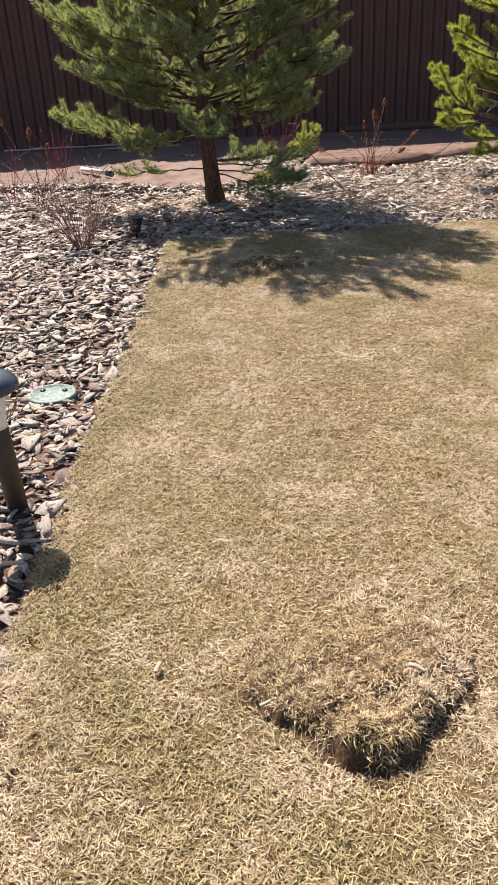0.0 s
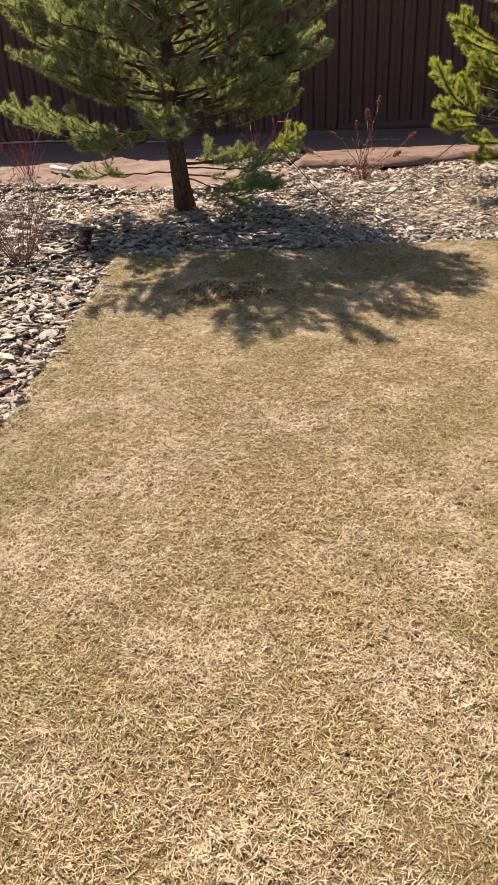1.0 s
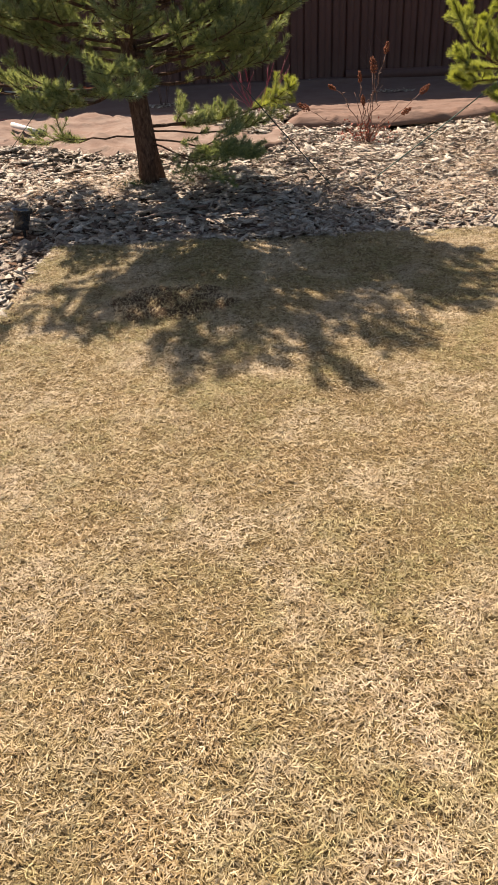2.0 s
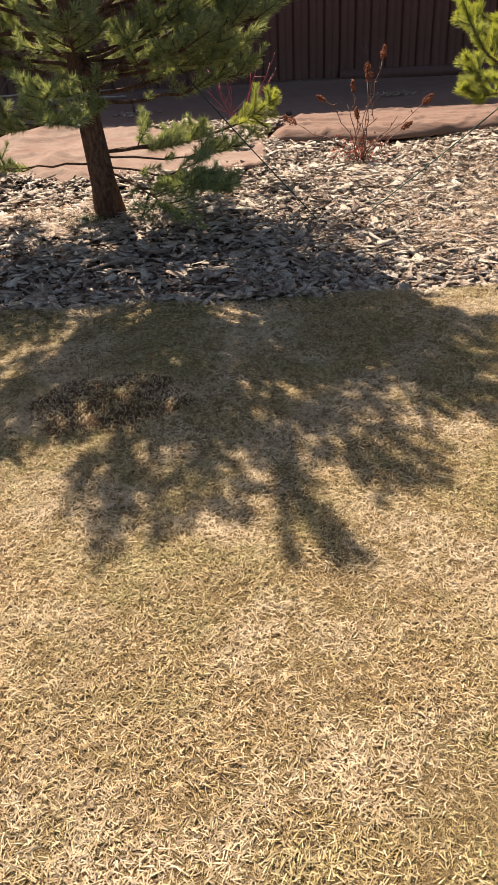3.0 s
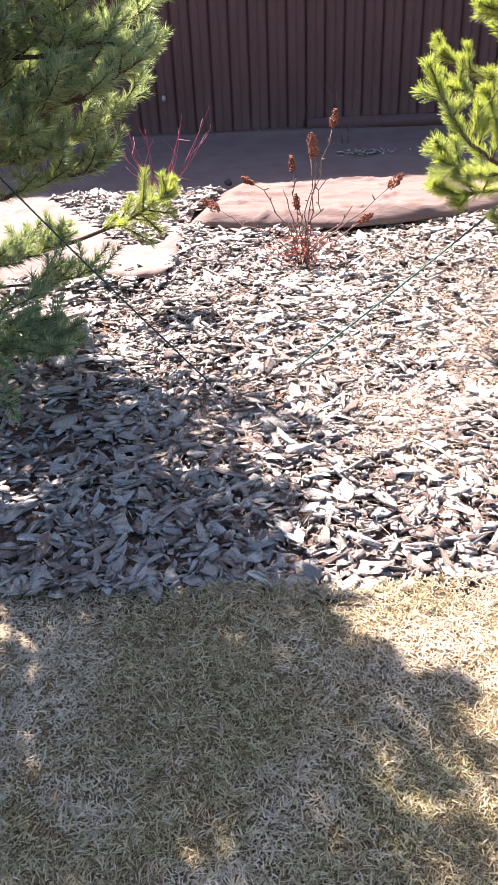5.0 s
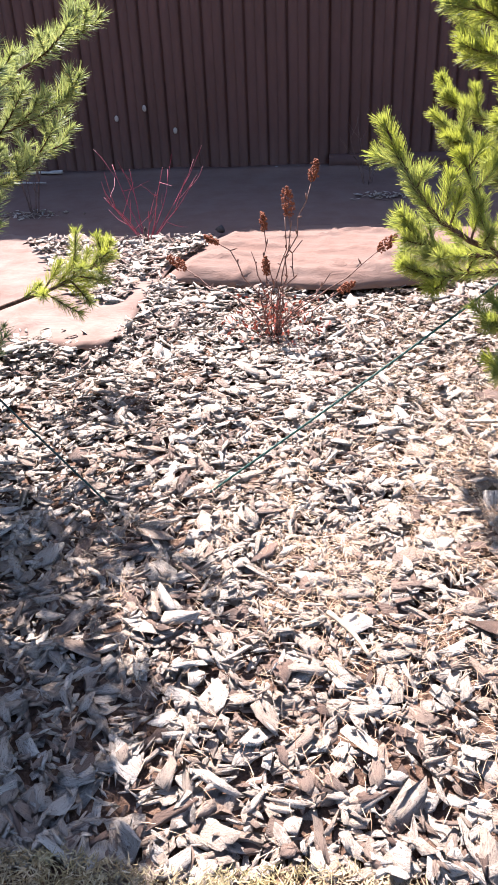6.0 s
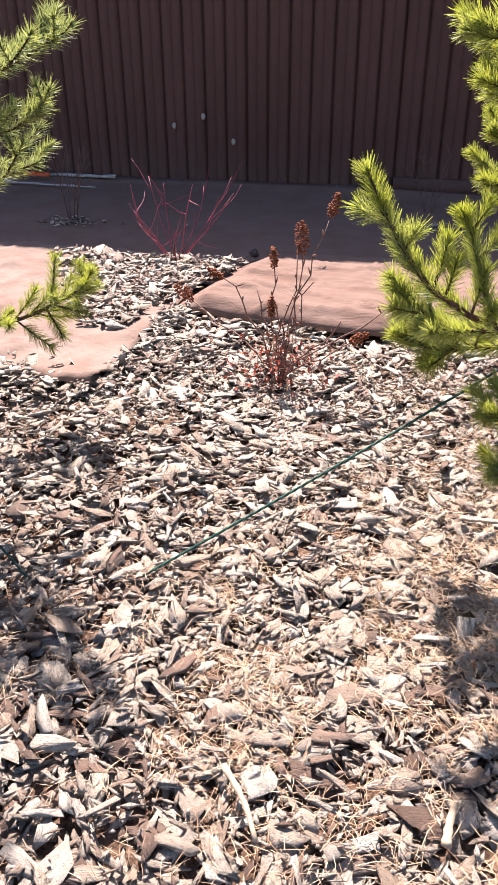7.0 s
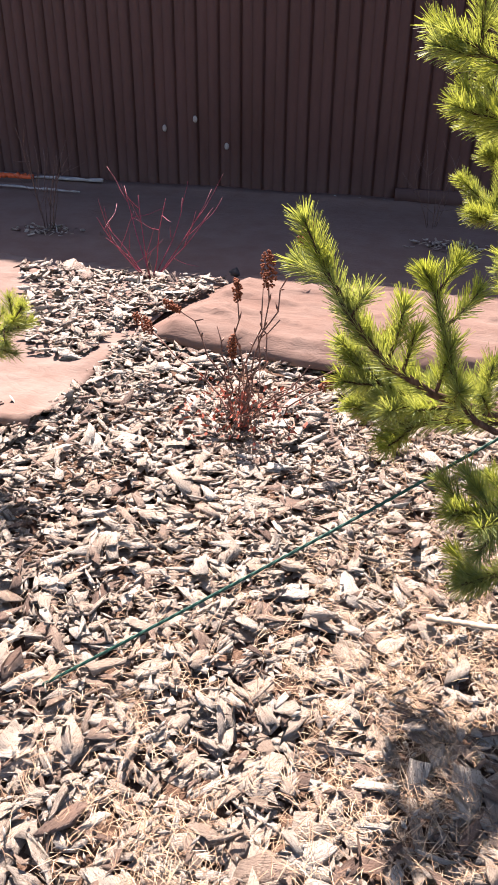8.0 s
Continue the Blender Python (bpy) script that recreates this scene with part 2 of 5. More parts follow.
def lathe(geo, profile, centre=(0, 0, 0), sides=24, turn=None):
    """A turned shape from (radius, height) pairs, about z, or about z turned by a matrix."""
    w = np.arange(sides) * 2 * np.pi / sides
    v = np.concatenate([np.stack([r * np.cos(w), r * np.sin(w), np.full(sides, z)], 1) for r, z in profile])
    if turn is not None:
        v = v @ np.array(turn.to_3x3()).T
    k = np.arange(sides)
    faces = [np.concatenate([np.stack([i * sides + k, i * sides + (k + 1) % sides, (i + 1) * sides + (k + 1) % sides, (i + 1) * sides + k], 1) for i in range(len(profile) - 1)])]
    faces += [k[None, ::-1], (k + (len(profile) - 1) * sides)[None]]
    geo.add(v + np.array(centre), *faces)
    return geo


def box(geo, lo, hi, turn=0.0, about=(0, 0)):
    x, y, z = zip(lo, hi)
    v = np.array([(x[i], y[j], z[k]) for i in (0, 1) for j in (0, 1) for k in (0, 1)], float)
    if turn:
        c, s = math.cos(turn), math.sin(turn)
        d = v[:, :2] - about
        v[:, :2] = np.stack([d[:, 0] * c - d[:, 1] * s, d[:, 0] * s + d[:, 1] * c], 1) + about
    geo.add(v, [(0, 1, 3, 2), (4, 6, 7, 5), (0, 4, 5, 1), (2, 3, 7, 6), (0, 2, 6, 4), (1, 5, 7, 3)])
    return geo


def wave(x, y, scale=1.0, seed=0.0):
    """Smooth uneven height in -1..1 for arrays."""
    x, y = np.asarray(x, float) * scale, np.asarray(y, float) * scale
    return (np.sin(1.7 * x + 0.9 * y + seed) + np.sin(-0.8 * x + 2.1 * y + 1.3 + 2 * seed) + np.sin(2.9 * x - 1.6 * y + 2.6 - seed) * 0.7 + np.sin(4.3 * x + 3.7 * y + seed * 3) * 0.4) / 3.1


def grid(geo, nx, ny, place):
    """A sheet of nx by ny cells; place(u, v) gives x, y, z arrays for u, v in 0..1."""
    u, v = np.meshgrid(np.linspace(0, 1, nx + 1), np.linspace(0, 1, ny + 1))
    p = np.stack([np.asarray(a, float).ravel() for a in place(u, v)], 1)
    i, j = np.meshgrid(np.arange(nx), np.arange(ny))
    a = (j * (nx + 1) + i).ravel()
    geo.add(p, np.stack([a, a + 1, a + nx + 2, a + nx + 1], 1))
    return geo


# ---- the plan ----
LAWN_FRONT = 5.865
FENCE_Y = 11.66


def lawn_left(y):
    return np.interp(y, [-6, 1.4, 2.3, 3.2, 4.0, 5.1, 5.95], [-0.56, -0.56, -0.52, -0.44, -0.38, -0.31, -0.25]) + 0.018 * wave(y, y * 0.3, 9.0, 1.0)


def lawn_front(x):
    return LAWN_FRONT + 0.022 * wave(x, x * 0.4, 6.0, 2.0)


def lawn_z(x, y):
    return 0.012 + 0.012 * wave(x, y, 1.6, 0.4) + 0.006 * wave(x, y, 5.0, 2.2)


def bed_z(x, y):
    return 0.0 + 0.022 * wave(x, y, 2.0, 1.1) + 0.012 * wave(x, y, 6.5, 0.3)


def fabric_front(x):
    return np.interp(x, [-6, -2.0, -1.25, -0.3, 0.2, 0.65, 1.06], [8.75, 8.6, 8.45, 7.9, 7.98, 8.13, 8.04]) + 0.035 * wave(x, x * 0.5, 5.0, 0.7)


# ---- ground ----
g = Geo()
grid(g, 60, 60, lambda u, v: ((u - 0.5) * 400, (v - 0.5) * 400, -0.06 + 0 * u))
tagged(obj("ground", g, SOIL), "bare brown soil under and around the garden", "ground", kind="structure")

g = Geo()
grid(g, 90, 130, lambda u, v: (lawn_left(-6 + v * 11.88) + u * (7 - lawn_left(-6 + v * 11.88)), -6 + v * 11.88 - (v > 0.999) * (5.88 - lawn_front(u * 7)), lawn_z(lawn_left(-6 + v * 11.88) + u * 7, -6 + v * 11.88) - 0.05 * (u < 0.001) - 0.05 * (v > 0.999)))
lawn = tagged(obj("lawn", g, THATCH, smooth=True), "dormant straw-coloured lawn with greenish patches", "lawn", kind="structure")

g = Geo()
grid(g, 110, 70, lambda u, v: (-6 + u * 13, 5.80 + v * 3.65, bed_z(-6 + u * 13, 5.80 + v * 3.65) - 0.012))
grid(g, 40, 80, lambda u, v: (-6 + u * 5.75, -6 + v * 11.87, bed_z(-6 + u * 5.75, -6 + v * 11.87) - 0.012 - 0.03 * (u > 0.99)))
bed = tagged(obj("mulch_bed", g, SOIL, smooth=True), "planting bed covered with coarse pine bark mulch", "mulch bed", kind="structure")


# ---- fence ----
def fence():
    root = tagged(new("fence"), "dark brown corrugated steel sheet fence", "fence", kind="structure")
    pitch, height, width = 0.158, 2.27, 1.106
    for i in range(-6, 8):
        x0 = 1.96 + (i - 1) * width
        low = 0.05 if i >= 1 else 0.0
        prof = []
        for r in range(7):
            a = x0 + r * pitch
            prof += [(a, 0.0), (a + 0.013, 0.0), (a + 0.020, 0.030), (a + 0.080, 0.030), (a + 0.083, 0.024), (a + 0.090, 0.024), (a + 0.093, 0.030), (a + 0.151, 0.030)]
        prof += [(x0 + width, 0.0), (x0 + width + 0.026, -0.001)]
        px, py = np.array(prof).T
        zs = np.array([low, 0.4, 1.0, 1.8, height])
        g = Geo()
        n, m = len(px), len(zs)
        v = np.stack([np.tile(px, m), FENCE_Y - np.tile(py, m) + 0.003 * (i % 2) + 0.004 * wave(np.tile(px, m), np.repeat(zs, n), 1.5, i), np.repeat(zs, n)], 1)
        back = v + (0, 0.0012, 0)
        k, j = np.meshgrid(np.arange(n - 1), np.arange(m - 1))
        a = (j * n + k).ravel()
        q = np.stack([a, a + 1, a + n + 1, a + n], 1)
        g.add(np.concatenate([v, back]), q, q[:, ::-1] + n * m)
        obj("panel", g, FENCE, root)
        g = Geo()
        box(g, (x0 + 0.5, FENCE_Y + 0.03, -0.05), (x0 + 0.56, FENCE_Y + 0.09, height - 0.05))
        obj("post", g, FENCE, root)
    for z in (0.35, 2.1):
        g = Geo()
        box(g, (-6, FENCE_Y + 0.008, z), (11, FENCE_Y + 0.03, z + 0.04))
        obj("rail", g, FENCE, root)
    g = Geo()
    box(g, (-6, FENCE_Y - 0.036, height), (11, FENCE_Y + 0.03, height + 0.02))
    obj("cap_strip", g, FENCE, root)
    g = Geo()
    box(g, (1.97, FENCE_Y - 0.07, 0.0), (6, FENCE_Y - 0.038, 0.125))
    obj("plinth_board", g, FENCE, root, "low dark board closing the gap under the sheet")
    return root


fence()


# ---- landscape fabric ----
def cloth(name, label, place, nx, ny, material=FABRIC):
    g = Geo()
    grid(g, nx, ny, place)
    ob = tagged(obj(name, g, material, smooth=True), label, "landscape fabric")
    s = ob.modifiers.new("thickness", "SOLIDIFY")
    s.thickness, s.offset = 0.004, -1
    return ob


def crease(x, y, seed, width=0.16):
    """Long narrow ridges of pulled cloth."""
    a = np.abs(wave(x + 0.5 * y, y - 0.3 * x, 2.6, seed)) / width
    b = np.abs(wave(x - 0.8 * y, y * 1.3 + x, 4.3, seed + 1.7)) / (width * 1.3)
    return np.maximum(0, 1 - a) ** 1.5 + 0.7 * np.maximum(0, 1 - b) ** 1.5


def back_sheet(u, v):
    x, y = -6 + u * 13, 9.35 + v * (FENCE_Y - 0.03 - 9.35)
    z = 0.014 + 0.006 * crease(x, y, 0.4, 0.1) + 0.007 * wave(x, y, 2.2, 0.2) + np.where(v > 0.93, 0.05 * ((v - 0.93) / 0.07) * (0.6 + 0.4 * wave(x, y, 1.4, 2)), 0)
    return x, y, z


def left_sheet(u, v):
    x = -6 + u * 7.06
    lo = fabric_front(x)
    y = lo + v * (9.76 + 0.05 * wave(x, x * 0, 2.3, 1) - lo)
    x = x + u * u * 0.11 * v * 1.0
    calm = np.clip(np.hypot((x - 0.85) / 0.55, (y - 9.2) / 0.6) - 0.6, 0, 1)
    fold = calm * (0.022 * crease(x, y, 0.9) + np.maximum(0, wave(x * 1.6, y * 0.9, 2.2, 0.9)) * 0.05 + 0.012 * np.abs(wave(x + 0.6 * y, y * 0.6, 5, 0.3)) + 0.004 * crease(x * 2.3, y * 1.9, 2.2, 0.2))
    return x, y, bed_z(x, y) * (1 - v) * 0.7 + 0.032 + fold - 0.025 * (v < 0.01)


def right_sheet(u, v):
    x = 1.11 + u * 4.2
    lo = np.interp(x, [1.11, 1.5, 2.1, 2.6, 3.1, 6], [8.95, 8.85, 8.80, 8.93, 9.1, 9.3]) + 0.015 * wave(x, x * 0.2, 6, 2)
    hi = 9.80 + 0.03 * wave(x, x * 0, 2.0, 0.4)
    y = lo + v * (hi - lo)
    x = x + 0.22 * v * (1 - u)
    lip = 0.075 * np.clip(v / 0.10, 0, 1) ** 0.6
    fold = 0.02 * crease(x, y * 1.3, 2.1, 0.1) + 0.016 * wave(x * 0.7 + y * 1.5, y * 2.2, 3.2, 1.9) - 0.012 * np.abs(wave(x * 0.5 + y, y * 1.4, 6, 0.8))
    pull = 0.010 * np.abs(wave(x * 0.8 + y * 2.6, y * 0.7 - x * 0.3, 5, 0.6))
    return x, y, 0.02 + (lip + (fold - pull) * np.clip(v / 0.1, 0, 1)) * (1 - 0.35 * v) * np.clip(u / 0.03, 0.1, 1)


cloth("landscape_fabric", "dark brown landscape fabric laid flat along the fence", back_sheet, 110, 30)
cloth("landscape_fabric", "wrinkled dusty brown landscape fabric edged by bark mulch", left_sheet, 260, 60, FABRIC_DUSTY)
cloth("landscape_fabric", "folded brown landscape fabric with a raised hem", right_sheet, 190, 50)


# ---- pines ----
def shoot(geo, rng, pts, per_m=620, size=0.055, spread=(32, 58), fine=True, width=0.0011):
    """Needles in a dense brush round a twig, blunt and rounded at its end."""
    pts = np.asarray(pts, float)
    seg = np.linalg.norm(np.diff(pts, axis=0), axis=1)
    run = np.concatenate([[0], np.cumsum(seg)])
    n = max(10, int(per_m * run[-1]))
    crown = 12 + int(per_m * 0.016)
    s = np.concatenate([run[-1] * rng.uniform(0, 1, n) ** 0.9, np.full(crown, run[-1]) - rng.uniform(0, 0.008, crown)])
    s = np.clip(s, 0, run[-1])
    n = len(s)
    p = np.stack([np.interp(s, run, pts[:, i]) for i in range(3)], 1)
    k = np.clip(np.searchsorted(run, s, side="right") - 1, 0, len(seg) - 1)
    d = np.diff(pts, axis=0)[k] / (seg[k][:, None] + 1e-9)
    a = np.cross(d, (0.3, 0.5, 0.8))
    a /= np.linalg.norm(a, axis=1)[:, None] + 1e-9
    b = np.cross(d, a)
    w = rng.uniform(0, 2 * np.pi, n)
    t = np.radians(rng.uniform(*spread, n))
    t[-crown:] = np.radians(rng.uniform(4, 42, crown))
    out = np.cos(w)[:, None] * a + np.sin(w)[:, None] * b
    way = np.cos(t)[:, None] * d + np.sin(t)[:, None] * out
    way[:, 2] += 0.08
    way /= np.linalg.norm(way, axis=1)[:, None]
    ln = size * rng.uniform(0.84, 1.06, n)
    ln[-crown:] *= 0.62
    side = np.cross(way, rng.normal(size=(n, 3)))
    side /= np.linalg.norm(side, axis=1)[:, None]
    tip = p + way * ln[:, None]
    if not fine:
        geo.add(np.stack([p - side * width * 1.7, p + side * width * 1.7, tip], 1).reshape(-1, 3), np.arange(n)[:, None] * 3 + (0, 1, 2))
        return
    side *= width
    v = np.stack([p - side, p + side, tip + side * 0.6, tip - side * 0.6], 1).reshape(-1, 3)
    geo.add(v, np.arange(n)[:, None] * 4 + (0, 1, 2, 3))


def bent(p, way, length, lift, steps=6, rng=None, wob=0.05):
    pts = [np.array(p, float)]
    d = unit(way)
    for i in range(steps):
        d = unit(d + np.array([0, 0, lift / steps]) + (rng.normal(size=3) * wob if rng is not None else 0))
        pts.append(pts[-1] + d * length / steps)
    return np.array(pts)


def twiglets(wood, green, rng, line, lift, dense, size, count, reach=(0.06, 0.12), fine=True):
    """Short leafy shoots along the outer part of a twig."""
    n = len(line) - 1
    for q in range(count):
        m = int(rng.integers(max(1, n // 3), n))
        d = unit(line[m + 1] - line[m])
        flat = unit(np.cross(d, (0, 0, 1)))
        way = unit(d + flat * rng.choice([-1, 1]) * rng.uniform(0.6, 1.5) + np.array([0, 0, rng.uniform(-0.1, 0.7)]))
        l3 = rng.uniform(*reach)
        tert = bent(line[m], way, l3, lift, 3, rng)
        tube(wood, tert[[0, 3]], (0.0028, 0.002), 3, False)
        shoot(green, rng, tert, dense, size, fine=fine)


def pine_branch(rng, root, start, tip, sag=0.12, thick=0.013, bare=0.22, dense=620, size=0.052, side=13, twigs=3, lift=0.4, tail=0.2, fine=True, leaf=None):
    """A branch that leaves the trunk at start and ends at tip, sagging and turning up at its end."""
    wood, green = Geo(), Geo()
    start, tip = np.asarray(start, float), np.asarray(tip, float)
    length = np.linalg.norm(tip - start)
    knee = start + 0.6 * (tip - start) - np.array([0, 0, sag * length])
    n = 10
    t = np.linspace(0, 1, n + 1)[:, None]
    main = (1 - t) ** 2 * start + 2 * t * (1 - t) * knee + t * t * tip
    main[1:-1] += rng.normal(size=(n - 1, 3)) * 0.008
    tube(wood, main, np.linspace(thick, 0.0035, n + 1), 6)
    k = max(0, int(n * (1 - tail / length)))
    shoot(green, rng, main[k:], dense, size, fine=fine)
    for i in range(side):
        s = bare + (0.97 - bare) * (i + rng.uniform(0, 0.9)) / side
        f = min(s, 0.975) * n
        j = int(f)
        p = main[j] + (main[j + 1] - main[j]) * (f - j)
        d = unit(main[j + 1] - main[j])
        flat = unit(np.cross(d, (0, 0, 1)))
        way = unit(d + flat * (1 if i % 2 else -1) * rng.uniform(0.6, 1.4) + np.array([0, 0, rng.uniform(-0.4, 0.55)]))
        l2 = max(0.08, length * (0.42 * (1 - s) + 0.07) * rng.uniform(0.7, 1.2))
        line = bent(p, way, l2, lift, 5, rng)
        tube(wood, line, np.linspace(0.0048, 0.0022, 6), 4)
        cut = 0 if l2 < 0.17 else int(5 * (1 - 0.17 / l2))
        shoot(green, rng, line[cut:], dense, size, fine=fine)
        twiglets(wood, green, rng, line, lift, dense, size, int(round(l2 / 0.10 * twigs / 3)), fine=fine)
    twiglets(wood, green, rng, main, lift, dense, size, twigs + 2, fine=fine)
    br = obj("branch", wood, PINEBARK, root, smooth=True)
    obj("needles", green, leaf, br)


def limb(rng, root, line, shoots, dense, size, leaf, tail=0.24, thick=0.012, fill=6):
    """A branch along a given line, thickly needled towards its end; shoots: where on the line (0..1), the way and the length of each side shoot."""
    wood, green = Geo(), Geo()
    line = np.asarray(line, float)
    at = np.linspace(0, 1, len(line))
    t = np.linspace(0, 1, 19)
    main = np.stack([np.interp(t, at, line[:, i]) for i in range(3)], axis=1)
    main[1:-1] = 0.25 * main[:-2] + 0.5 * main[1:-1] + 0.25 * main[2:]
    main[1:-1] = 0.25 * main[:-2] + 0.5 * main[1:-1] + 0.25 * main[2:] + rng.normal(size=(17, 3)) * 0.002
    tube(wood, main, np.linspace(thick, 0.0036, 19), 7)
    run = np.concatenate([[0], np.cumsum(np.linalg.norm(np.diff(main, axis=0), axis=1))])
    first = int(np.searchsorted(run, run[-1] - tail))
    shoot(green, rng, main[first:], dense, size, (28, 52), width=0.0008)
    more = [(rng.uniform(0.45, 0.8), unit(main[14] - main[8]) + rng.normal(size=3) * (0.7, 0.7, 0.45) + (0, 0, 0.2), rng.uniform(0.08, 0.14)) for _ in range(fill)]
    for where, way, length in list(shoots) + more:
        p = np.array([np.interp(where, t, main[:, i]) for i in range(3)])
        twig_line = bent(p, way, length, 0.25, 5, rng, 0.03)
        tube(wood, twig_line, np.linspace(0.0042, 0.0026, 6), 5)
        shoot(green, rng, twig_line[1:], dense, size, (28, 52), width=0.0008)
    br = obj("branch", wood, PINEBARK, root, smooth=True)
    obj("needles", green, leaf, br)


def pine(seed, base, height, lean, label, whorls, own=(), dense=620, leaf=None, far=1.12, limbs=()):
    """whorls: height on the trunk, count, reach, height of the tips, first azimuth; own: height, tip seen from the base, options; limbs: as limb() takes them."""
    rng = np.random.default_rng(seed)
    root = tagged(new("pine_tree"), label, "pine tree", "garden pines")
    root.location = base
    zs = np.linspace(-0.05, height, 16)
    line = np.stack([lean[0] * zs + 0.02 * np.sin(zs * 2.3 + seed), lean[1] * zs + 0.02 * np.sin(zs * 1.9), zs], 1)
    rad = np.interp(zs, [-0.05, 0.05, 0.3, 0.7, 1.5, height], [0.10, 0.082, 0.068, 0.058, 0.045, 0.008])
    g = Geo()
    tube(g, line, rad, 14)
    g.v[-1] += np.stack([wave(g.v[-1][:, 2] * 9, g.v[-1][:, 0] * 40, 1.5, seed), wave(g.v[-1][:, 2] * 8, g.v[-1][:, 1] * 40, 1.5, seed + 2), 0 * g.v[-1][:, 0]], 1) * 0.005
    obj("trunk", g, PINEBARK, root, "reddish brown flaky trunk", smooth=True)

    def on_trunk(z):
        return np.array([np.interp(z, zs, line[:, 0]), np.interp(z, zs, line[:, 1]), z])

    for z, count, reach, top, turn in whorls:
        for i in range(count):
            az = turn + 2 * math.pi * i / count + rng.uniform(-0.22, 0.22)
            r = reach * rng.uniform(0.82, far)
            tip = (math.cos(az) * r, math.sin(az) * r, top + rng.uniform(-0.2, 0.2))
            if z > 2.3:
                tip = (tip[0] + on_trunk(z)[0], tip[1] + on_trunk(z)[1], tip[2])
            pine_branch(rng, root, on_trunk(z + rng.uniform(-0.11, 0.11)), tip, rng.uniform(0.02, 0.12), 0.008 + 0.007 * r, bare=0.36, side=int(6 + 6 * r), dense=dense * (1.0 if z < 1.5 else 0.6), fine=False, leaf=leaf)
    for z, tip, opts in own:
        pine_branch(rng, root, on_trunk(z), tip, **{"dense": dense, "fine": False, "leaf": leaf, **opts})
    for course, shoots, opts in limbs:
        limb(rng, root, course, shoots, **{"leaf": leaf, **opts})
    g = Geo()
    shoot(g, rng, [on_trunk(height - 0.4), on_trunk(height)], 2600, 0.06)
    obj("leader", g, leaf, root, "upright leading shoot")
    return root


